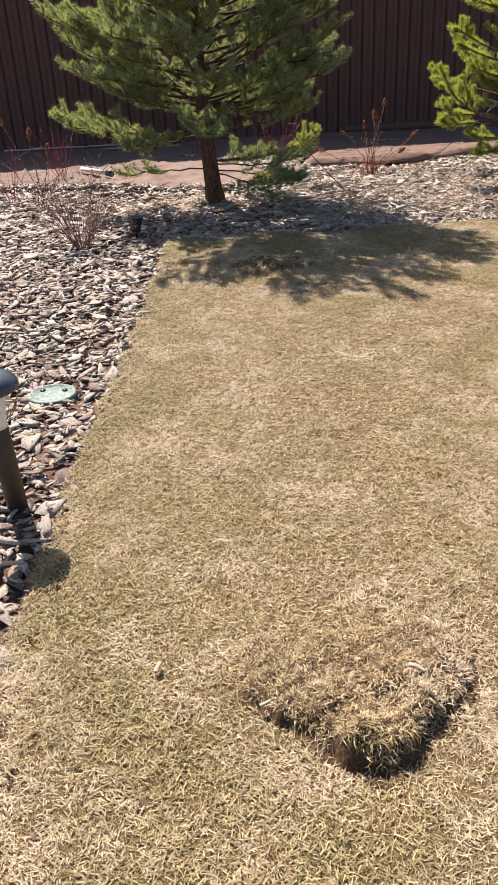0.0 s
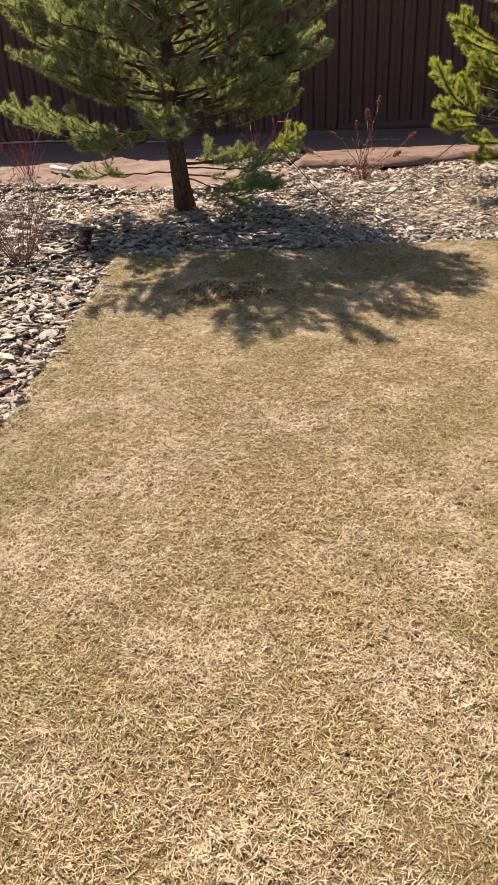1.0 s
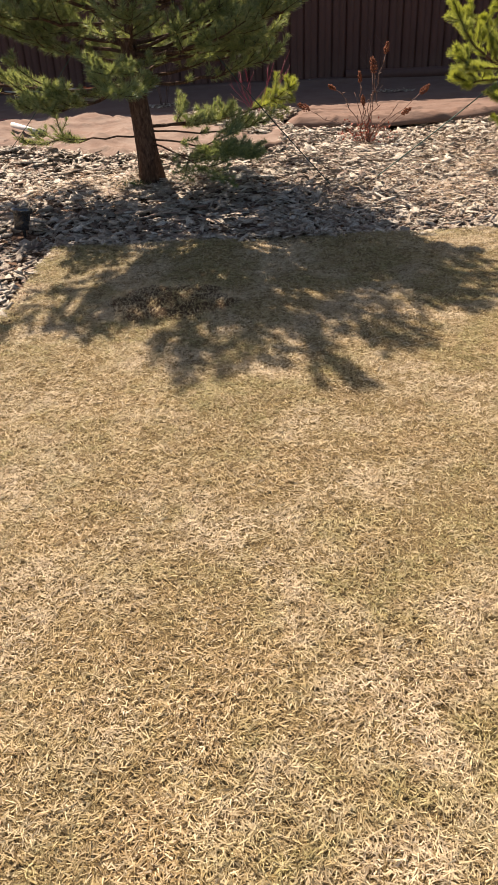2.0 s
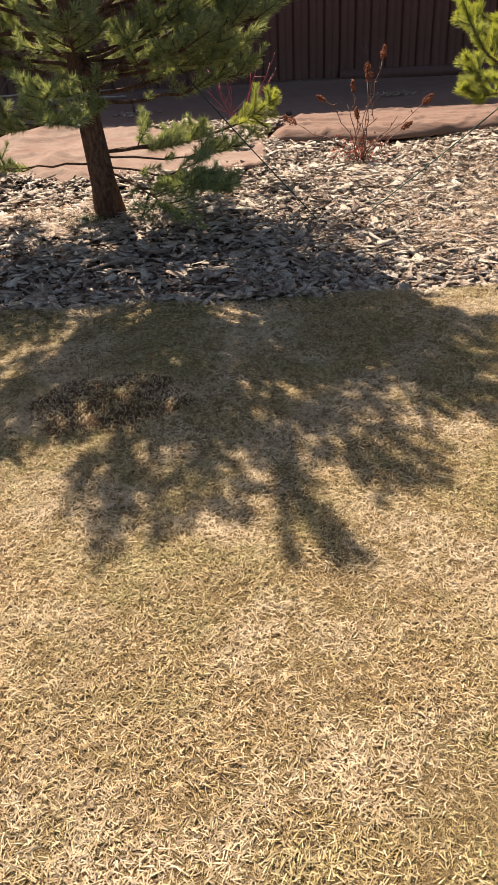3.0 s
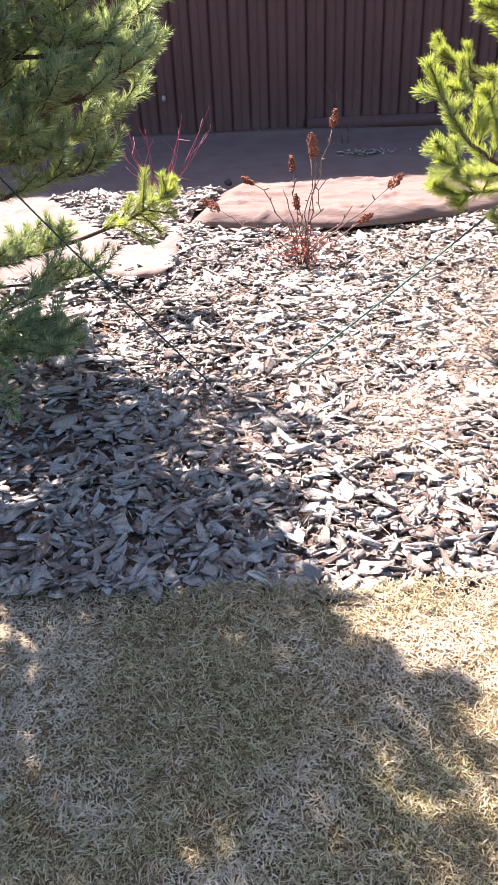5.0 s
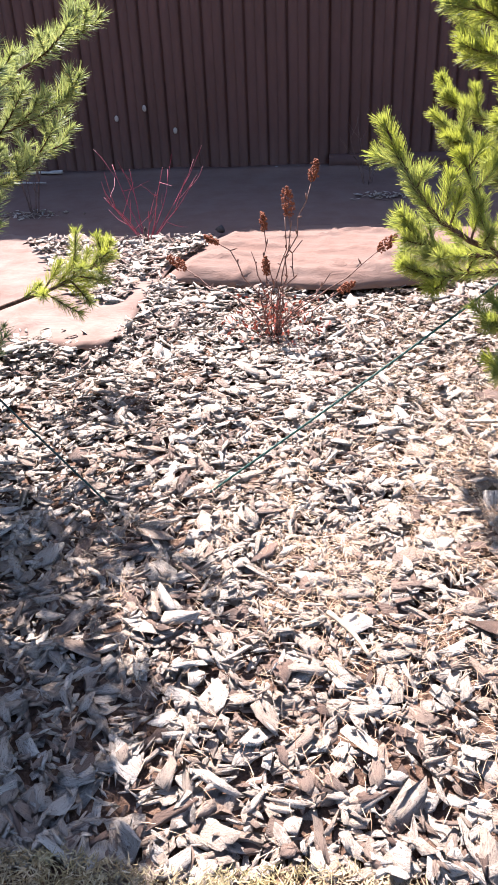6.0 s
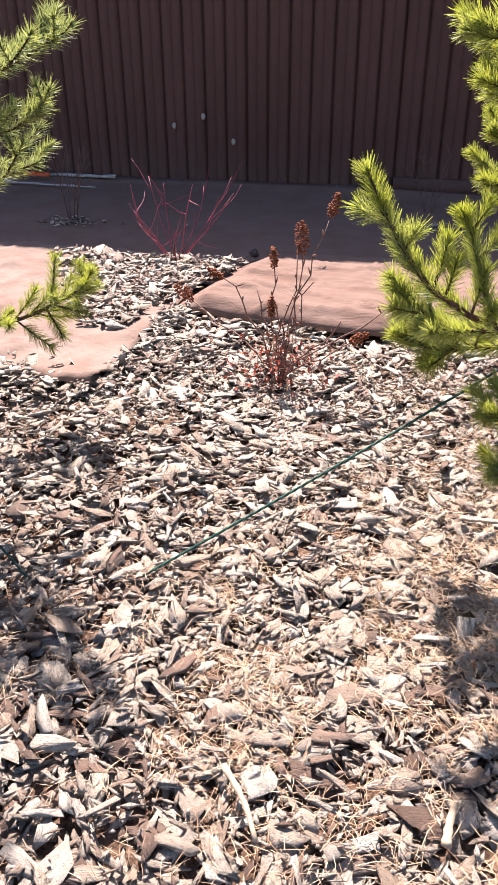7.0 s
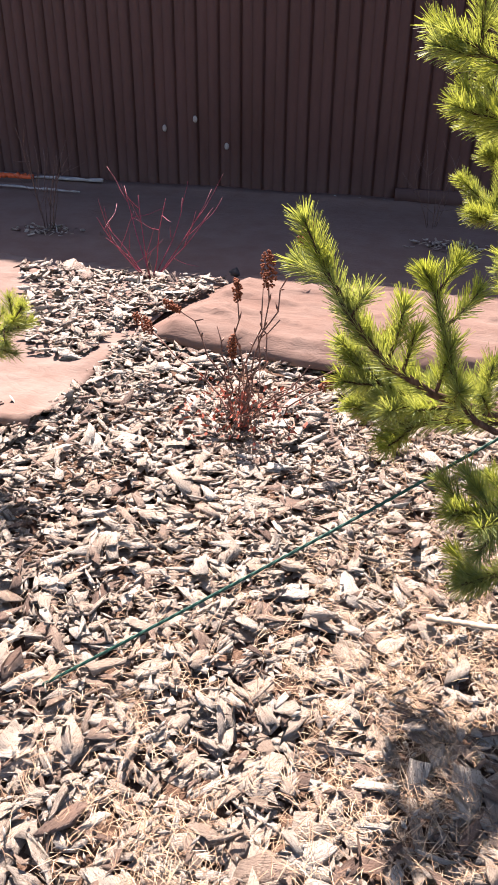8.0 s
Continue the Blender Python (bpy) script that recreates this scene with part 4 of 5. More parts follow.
def spotlight():
    root = tagged(new("garden_spotlight"), "small black ground spotlight standing in bark mulch", "spotlight")
    root.location, root.scale = (-0.51, 6.20, 0.0), (0.95, 0.95, 0.95)
    g = Geo()
    tube(g, [(0, 0, -0.05), (0, 0, 0.06)], [0.008, 0.012], 8)
    obj("spike", g, BLACK, root)
    tilt = Euler((radians(-14), radians(7), 0)).to_matrix().to_4x4()
    g = Geo()
    lathe(g, [(0.030, -0.065), (0.042, -0.060), (0.045, -0.02), (0.050, 0.03), (0.062, 0.034), (0.062, 0.062), (0.055, 0.064), (0.053, 0.045)], (0, 0, 0.085), 26, tilt)
    obj("housing", g, HOUSING, root, "glossy black housing")
    g = Geo()
    lathe(g, [(0.053, 0.046), (0.05, 0.05)], (0, 0, 0.085), 26, tilt)
    obj("lens", g, GREYCAP, root)


def valve_cover():
    root = tagged(new("valve_cover"), "round pale green plastic valve cover in mulch", "valve cover")
    root.location, root.scale = (-0.70, 3.19, -0.008), (0.93, 0.93, 0.8)
    g = Geo()
    lathe(g, [(0.112, -0.03), (0.112, 0.012), (0.106, 0.018), (0.096, 0.018), (0.094, 0.013), (0.03, 0.017), (0.0015, 0.018)], sides=36)
    obj("lid", g, COVER, root)
    for a in (0.4, 2.5):
        g = Geo()
        lathe(g, [(0.014, 0.012), (0.012, 0.022), (0.002, 0.023)], (math.cos(a) * 0.06, math.sin(a) * 0.06, 0), 12)
        obj("screw", g, BLACK, root, "dark lid screw")


bollard()
spotlight()
valve_cover()


# ---- loose things by the fence ----
def drain_pipe():
    root = tagged(new("pipe"), "short pale pipe with dark coupling on fabric", "pipe")
    g = Geo()
    a, b = np.array((-1.27, 9.17, 0.095)), np.array((-0.95, 8.77, 0.09))
    tube(g, [a, b], 0.022, 14)
    obj("tube", g, PIPE, root, smooth=True)
    g = Geo()
    d = unit(b - a)
    tube(g, [b - d * 0.01, b + d * 0.07], 0.032, 14)
    obj("coupling", g, BLACK, root, "black coupling", smooth=True)


drain_pipe()


def board(a, b, w, h, material, label, name="board"):
    g = Geo()
    a, b = np.array(a, float), np.array(b, float)
    n = 26
    t = np.linspace(0, 1, n)
    d = unit(b - a)
    s = unit(np.cross((0, 0, 1), d))
    rng = np.random.default_rng(int(abs(a[0]) * 100))
    off = rng.normal(size=(n, 4)) * min(w, h) * 0.3
    p = a + (b - a) * t[:, None]
    v = np.concatenate([p + s * (w / 2 + off[:, :1]), p + s * (w / 2) + np.array([0, 0, h]) + off[:, 1:2] * (0, 0, 1), p - s * (w / 2) + np.array([0, 0, h]) + off[:, 2:3] * (0, 0, 1), p - s * (w / 2 + off[:, 3:])])
    k = np.arange(n - 1)
    g.add(v, np.concatenate([np.stack([r * n + k, r * n + k + 1, ((r + 1) % 4) * n + k + 1, ((r + 1) % 4) * n + k], 1) for r in range(4)]), [(0, n, 2 * n, 3 * n)], [(n - 1, 4 * n - 1, 3 * n - 1, 2 * n - 1)])
    return tagged(obj(name.replace(" ", "_"), g, material), label, name)


board((-2.6, FENCE_Y - 0.14, 0.05), (-0.18, FENCE_Y - 0.1, 0.04), 0.03, 0.018, WOODPALE, "long weathered grey board lying along the fence")
board((-1.25, FENCE_Y - 0.36, 0.03), (-0.22, FENCE_Y - 0.42, 0.03), 0.016, 0.011, WOODPALE, "thin pale lath lying on dark fabric", "lath")
board((-1.02, FENCE_Y - 0.2, 0.05), (-0.70, FENCE_Y - 0.19, 0.05), 0.03, 0.028, ORANGE, "orange plastic strip lying along the fence", "plastic strip")
board((1.45, FENCE_Y - 0.05, 0.03), (1.96, FENCE_Y - 0.05, 0.03), 0.02, 0.012, WOODPALE, "thin pale lath at the foot of the fence", "lath")

rng = np.random.default_rng(40)
g = Geo()
lathe(g, [(0.010, 0), (0.024, 0.005), (0.028, 0.018), (0.02, 0.034), (0.004, 0.038)], (1.33, 9.74, 0.05), 10)
g.v[-1] += rng.normal(size=g.v[-1].shape) * 0.004
tagged(obj("stone", g, STONE, smooth=True), "dark rounded stone lying on landscape fabric", "stone")

g = Geo()
for _ in range(700):
    r, a = abs(rng.normal()) * 0.055, rng.uniform(0, 6.283)
    p = np.array([math.cos(a) * r, 7.13 + math.sin(a) * r, 0.0])
    w = unit(rng.normal(size=3) * (0.6, 0.6, 0.3) + (0, 0, 0.8)) * rng.uniform(0.03, 0.075)
    s = unit(np.cross(w, rng.normal(size=3))) * 0.0015
    g.add([p - s, p + s, p + w], [(0, 1, 2)])
tagged(obj("grass_tuft", g, TUFT), "small green tuft beside the pine trunk", "grass tuft", kind="stuff")

for x, z in ((0.30, 0.43), (0.53, 0.50), (0.76, 0.33)):
    g = Geo()
    lathe(g, [(0.014, 0), (0.017, 0.002), (0.01, 0.005), (0.001, 0.006)], sides=9, turn=Euler((radians(90), 0, 0)).to_matrix().to_4x4())
    g.v[-1][:, 2] *= 1.5
    g.v[-1] += (x, FENCE_Y - 0.0325, z)
    tagged(obj("mortar_spot", g, CHALK), "small pale dried splash on the fence", "splash")


def stick(pts, r, material, label, name="stick"):
    g = Geo()
    p = np.array(pts, float)
    t = np.linspace(0, 1, 9)
    line = np.stack([np.interp(t, np.linspace(0, 1, len(p)), p[:, i]) for i in range(3)], 1)
    tube(g, line, r * (1 - 0.35 * t) * (1 + 0.15 * np.sin(t * 21)), 6)
    g.v[-1][:, 2] = (g.v[-1][:, 2] - line[:, 2].mean()) * 0.55 + line[:, 2].mean()
    return tagged(obj(name.replace(" ", "_"), g, material), label, name)


STICKWOOD = simple("bleached_wood", (0.34, 0.26, 0.18), 0.8, vary=0.25, scale=60, bump=0.3)
stick([(1.975, 6.50, 0.05), (2.01, 6.46, 0.052), (2.04, 6.42, 0.05), (2.07, 6.36, 0.046)], 0.008, STICKWOOD, "curved pale barkless stick lying on mulch")
board((2.43, 7.45, 0.04), (2.60, 7.45, 0.045), 0.018, 0.006, STICKWOOD, "flat pale wood splinter lying on mulch", "wood splinter")
stick([(2.40, 6.42, 0.05), (2.405, 6.46, 0.055), (2.415, 6.51, 0.055)], 0.010, STICKWOOD, "short split piece of pale wood on mulch", "wood splinter")
stick([(-0.74, 1.90, 0.04), (-0.66, 1.885, 0.045), (-0.575, 1.885, 0.045)], 0.012, STICKWOOD, "pale stick lying on mulch beside the lawn")
stick([(0.385, 1.30, 0.10), (0.40, 1.29, 0.105), (0.415, 1.275, 0.10)], 0.007, STICKWOOD, "pale bark flake lying on lifted turf", "bark flake")
stick([(-0.185, 1.41, 0.035), (-0.18, 1.425, 0.04), (-0.175, 1.44, 0.035)], 0.007, STICKWOOD, "pale bark flake lying on the lawn", "bark flake")
stick([(0.05, 1.275, 0.04), (0.075, 1.285, 0.045)], 0.006, STICKWOOD, "pale bark flake lying on the lawn", "bark flake")


# ---- grass ----
def blades(rng, x, y, z, size=0.036, lay=(25, 80), gather=0.0):
    """Bent grass blades at the given roots."""
    n = len(x)
    az = rng.uniform(0, 2 * np.pi, n)
    if gather:
        # roots drawn together into small tufts whose blades spread outwards
        cell = 0.022
        cx, cy = (np.floor(x / cell) + 0.5) * cell, (np.floor(y / cell) + 0.5) * cell
        cx, cy = cx + 0.008 * wave(cx, cy, 900, 1), cy + 0.008 * wave(cx, cy, 1100, 2)
        az = np.where(rng.uniform(0, 1, n) < 0.3, np.arctan2(y - cy, x - cx) + rng.normal(size=n) * 0.6, az)
        x, y = x + (cx - x) * gather, y + (cy - y) * gather
    t1 = np.radians(rng.uniform(lay[0] * 0.5, lay[1] * 0.75, n))
    t2 = t1 + np.radians(rng.uniform(20, 120, n))
    az2 = az + rng.normal(size=n) * 1.3
    ln = size * rng.uniform(0.55, 1.3, n)
    wd = rng.uniform(0.0007, 0.0013, n)
    p = np.stack([x, y, z], 1)
    d1 = np.stack([np.sin(t1) * np.cos(az), np.sin(t1) * np.sin(az), np.cos(t1)], 1)
    d2 = np.stack([np.sin(t2) * np.cos(az2), np.sin(t2) * np.sin(az2), np.cos(t2)], 1)
    s = np.stack([-np.sin(az), np.cos(az), rng.normal(size=n) * 0.4], 1) * wd[:, None]
    mid = p + d1 * ln[:, None] * 0.45
    tip = mid + d2 * ln[:, None] * 0.55
    v = np.stack([p, mid - s * 1.25, mid + s * 1.25, tip], 1).reshape(-1, 3)
    k = np.arange(n)[:, None] * 4
    return Geo().add(v, k + (0, 2, 1), k + (1, 2, 3))


def flap(x, y, cx, cy, w, h):
    """Height of a torn, lifted tongue of turf whose point faces -y."""
    u, v = (x - cx) / w, (y - cy) / w
    u = u + 0.07 * wave(x, y, 22, 1)
    front = 0.95 * np.abs(u) ** 1.15 + 0.12 * wave(u * 4, u * 2, 1.6, 2)
    inside = (v > front) & (np.abs(u) < 1.0)
    rise = np.clip((1.55 - v) / 1.3, 0, 1) * np.clip((1.05 - np.abs(u)) / 0.35, 0, 1)
    lip = np.clip((v - front) / 0.14, 0, 1) ** 0.5
    return np.where(inside, h * rise * lip * (0.75 + 0.35 * wave(x, y, 20, 3) + 0.2 * wave(x, y, 55, 1)), 0.0)


def clump(name, label, cx, cy, w, h, seed):
    rng = np.random.default_rng(seed)
    root = tagged(new(name), label, "turf clump")
    x0, x1, y0, y1 = cx - 1.1 * w, cx + 1.1 * w, cy - 0.25 * w, cy + 1.7 * w
    def place(u, v):
        x, y = x0 + u * (x1 - x0), y0 + v * (y1 - y0)
        f = flap(x, y, cx, cy, w, h)
        lip = np.abs((y - cy) / w - 0.95 * np.abs((x - cx) / w) ** 1.15) < 0.16
        shown = (f > h * 0.08) | (lip & (np.abs(x - cx) < 0.95 * w))
        return x, y, lawn_z(x, y) + np.where(shown, f + 0.004, -0.02)
    g = Geo()
    grid(g, 80, 80, place)
    obj("sod", g, SOD, root, "dark torn soil and roots", smooth=True)
    n = int(76000 * (w / 0.3) ** 2)
    x, y = rng.uniform(x0, x1, n), rng.uniform(y0, y1, n)
    f = flap(x, y, cx, cy, w, h)
    back = (y - cy) / w - 0.95 * np.abs((x - cx) / w) ** 1.15
    keep = (f > h * 0.06) & (back > 0.02 + 0.05 * wave(x, y, 30, 1))
    g = blades(rng, x[keep], y[keep], lawn_z(x[keep], y[keep]) + f[keep] - 0.004, 0.030, (64, 118))
    tagged(obj("grass", g, GRASS, root, "tangled dry straw grass"), kind="stuff")
    return root


clump("turf_clump", "torn lifted clump of dry turf with dark edge", 0.285, 1.09, 0.30, 0.062, 51)


def heap(label, cx, cy, w, h, seed):
    """A low mound of loosened, matted dry grass."""
    rng = np.random.default_rng(seed)
    root = tagged(new("grass_mound"), label, "grass mound")

    def up(x, y):
        d = np.hypot((x - cx) / w, (y - cy) / (0.8 * w)) + 0.18 * wave(x, y, 14, 1)
        return h * np.clip(1 - d, 0, 1) ** 0.8 * (1 + 0.35 * wave(x, y, 30, 2))

    g = Geo()
    grid(g, 50, 50, lambda u, v: (cx + (u - 0.5) * 2.6 * w, cy + (v - 0.5) * 2.4 * w, lawn_z(cx + (u - 0.5) * 2.6 * w, cy + (v - 0.5) * 2.4 * w) - 0.012 + up(cx + (u - 0.5) * 2.6 * w, cy + (v - 0.5) * 2.4 * w)))
    obj("core", g, SOD, root, "dark matted roots", smooth=True)
    n = 9000
    x, y = cx + rng.uniform(-1.2, 1.2, n) * w, cy + rng.uniform(-1.1, 1.1, n) * w
    f = up(x, y)
    keep = f > 0.002
    g = blades(rng, x[keep], y[keep], lawn_z(x[keep], y[keep]) - 0.010 + f[keep], 0.036, (60, 116))
    tagged(obj("grass", g, GRASS, root, "long matted straw"), kind="stuff")
    return root


heap("low mound of matted dry grass in pine shade", 0.42, 5.02, 0.33, 0.055, 52)


def speckle(x, y, cell, seed):
    """Smooth random patches of the given size, -1..1."""
    table = np.random.default_rng(seed).uniform(-1, 1, (256, 256))
    u, v = np.asarray(x) / cell + 4000, np.asarray(y) / cell + 4000
    i, j = np.floor(u).astype(int), np.floor(v).astype(int)
    a, b = u - i, v - j
    a, b = a * a * (3 - 2 * a), b * b * (3 - 2 * b)
    p, q, r, t = table[i % 256, j % 256], table[(i + 1) % 256, j % 256], table[i % 256, (j + 1) % 256], table[(i + 1) % 256, (j + 1) % 256]
    return (p * (1 - a) + q * a) * (1 - b) + (r * (1 - a) + t * a) * b


def straw(rng, x, y, z, size):
    """Flat-lying single straws that fill in under the standing blades."""
    n = len(x)
    az, t = rng.uniform(0, 2 * np.pi, n), np.radians(rng.uniform(-8, 22, n))
    d = np.stack([np.cos(az) * np.cos(t), np.sin(az) * np.cos(t), np.sin(t)], 1) * (size * rng.uniform(0.6, 1.3, n))[:, None]
    e = np.stack([-np.sin(az), np.cos(az), rng.normal(size=n) * 0.5], 1) * rng.uniform(0.0010, 0.0018, n)[:, None]
    p = np.stack([x, y, z], 1)
    return Geo().add(np.stack([p - e, p + e, p + d], 1).reshape(-1, 3), np.arange(n)[:, None] * 3 + (0, 1, 2))


def lawn_grass():
    rng = np.random.default_rng(60)

    def roots(n):
        x, y = rng.uniform(-0.62, 2.45, n), rng.uniform(0.55, 5.95, n)
        hi = np.interp(y, [0.5, 1.2, 2.0, 3.0, 4.1, 5.3, 6], [0.65, 0.9, 1.2, 1.55, 1.9, 2.15, 2.4])
        keep = (x > lawn_left(y) - 0.015) & (x < hi) & (y < lawn_front(x) + 0.02) & (flap(x, y, 0.285, 1.09, 0.30, 1.0) < 0.05)
        bare = np.clip(1 - np.abs((y - 1.09) / 0.3 - 0.95 * np.abs((x - 0.285) / 0.3) ** 1.15 + 0.05) / 0.09, 0, 1) * (np.abs(x - 0.285) < 0.3)
        keep &= rng.uniform(0, 1, n) > bare * 0.8
        return x[keep], y[keep]

    x, y = roots(660000)
    keep = rng.uniform(0, 1, len(x)) < 0.86 + 0.15 * speckle(x, y, 0.11, 1) + 0.75 * speckle(x, y, 0.026, 2)
    x, y = x[keep], y[keep]
    g = blades(rng, x, y, lawn_z(x, y) - 0.004, 0.0235 * (1 + 0.3 * speckle(x, y, 0.06, 3)), lay=(40, 98), gather=0.4)
    tagged(obj("grass_blades", g, GRASS, lawn, "short dry curled grass blades"), kind="stuff")
    x, y = roots(500000)
    keep = rng.uniform(0, 1, len(x)) < 0.78 + 0.7 * speckle(x, y, 0.026, 2)
    x, y = x[keep], y[keep]
    g = straw(rng, x, y, lawn_z(x, y) + rng.uniform(0.000, 0.006, len(x)), 0.024)
    tagged(obj("fallen_straw", g, GRASS, lawn, "matted dry straw between the blades"), kind="stuff")
    n = 26000
    x, y = rng.uniform(-0.6, 6.5, n), rng.uniform(-5.0, 6.0, n)
    keep = (x > lawn_left(y)) & (y < lawn_front(x)) & ((x > np.interp(y, [0.5, 1.2, 2.0, 3.0, 4.1, 5.3, 6], [0.65, 0.9, 1.2, 1.55, 1.9, 2.15, 2.4])) | (y < 0.6))
    g = blades(rng, x[keep], y[keep], lawn_z(x[keep], y[keep]) - 0.006, 0.06)
    tagged(obj("outer_grass", g, GRASS, lawn, "short dry grass blades"), kind="stuff")


# ---- bark chips ----
def chip_shapes(rng, count):
    """Local shapes of bark pieces, 1 long: split flat plates, five rows along the grain with slanting ragged ends, the outer rows being the lower edges."""
    out = []
    for _ in range(count):
        asp = rng.choice([rng.uniform(0.12, 0.26), rng.uniform(0.26, 0.55)])
        th = rng.uniform(0.018, 0.055)
        curl, bow, twist = rng.uniform(-0.12, 0.16), rng.uniform(-0.16, 0.12), rng.uniform(-0.4, 0.4)
        slant = rng.normal(size=2) * 0.3
        taper = rng.uniform(0.45, 1.0, 2)
        rows = []
        for fy, fz in ((-0.5, -0.7), (-0.46, 0.9), (rng.uniform(-0.2, 0.2), rng.uniform(0.0, 1.6)), (0.46, rng.uniform(0.3, 1.2)), (0.5, -0.7)):
            x = np.array([-0.5 + max(0, 0.12 + slant[0] * fy + rng.uniform(-0.1, 0.12)), rng.uniform(-0.18, 0.18), 0.5 - max(0, 0.12 + slant[1] * fy + rng.uniform(-0.1, 0.12))])
            y = asp * fy * np.array([taper[0], rng.uniform(0.8, 1.1), taper[1]]) + rng.normal(size=3) * 0.032
            z = th * (fz + rng.normal(size=3) * 0.42)
            rows.append(np.stack([x, y, z + curl * (y / asp) ** 2 * asp + bow * x * x + twist * x * y], 1))
        for low, top in ((0, 1), (4, 3)):
            rows[low][:, 0] = rows[top][:, 0] * 0.98 + rng.normal(size=3) * 0.01
        out.append(np.concatenate(rows))
    return np.array(out)


CHIP_TOP = np.array([(r * 3 + c, r * 3 + c + 1, r * 3 + c + 4, r * 3 + c + 3) for r in range(4) for c in range(2)])
CHIP_END = np.array([(0, 3, 6, 9, 12), (14, 11, 8, 5, 2)])
CHIP_BASE = np.array([(0, 12, 13, 1), (1, 13, 14, 2)])


def chips(rng, shapes, x, y, z, size, flat=16):
    """Scattered bark chips as one mesh."""
    n = len(x)
    v = shapes[rng.integers(0, len(shapes), n)] * size[:, None, None]
    uv = v[:, :, :2] + rng.uniform(0, 5, (n, 1, 2))
    a, b, c = rng.uniform(0, 2 * np.pi, n), np.radians(rng.normal(size=n) * flat) * np.where(rng.uniform(0, 1, n) < 0.25, 2.4, 1), np.radians(rng.normal(size=n) * flat) * np.where(rng.uniform(0, 1, n) < 0.15, 2.2, 1)
    def turn(v, i, j, w):
        p, q = v[:, :, i].copy(), v[:, :, j].copy()
        v[:, :, i], v[:, :, j] = p * np.cos(w)[:, None] - q * np.sin(w)[:, None], p * np.sin(w)[:, None] + q * np.cos(w)[:, None]
    turn(v, 1, 2, b), turn(v, 0, 2, c), turn(v, 0, 1, a)
    v += np.stack([x, y, z], 1)[:, None, :]
    k = np.arange(n)[:, None, None] * 15
    g = Geo().add(v.reshape(-1, 3), (k + CHIP_TOP).reshape(-1, 4), (k + CHIP_END).reshape(-1, 5), uv=uv.reshape(-1, 2))
    return g


def in_bed(x, y):
    left = (x < lawn_left(y) - 0.01) & (y < 6.0)
    front = (y > lawn_front(x) + 0.01) & (y < np.where(x < 1.06, fabric_front(np.minimum(x, 1.06)) + 0.05, np.interp(x, [1.06, 1.14, 1.5, 2.1, 2.6, 3.1, 6], [8.3, 8.98, 8.9, 8.85, 8.98, 9.15, 9.35])))
    return left | front


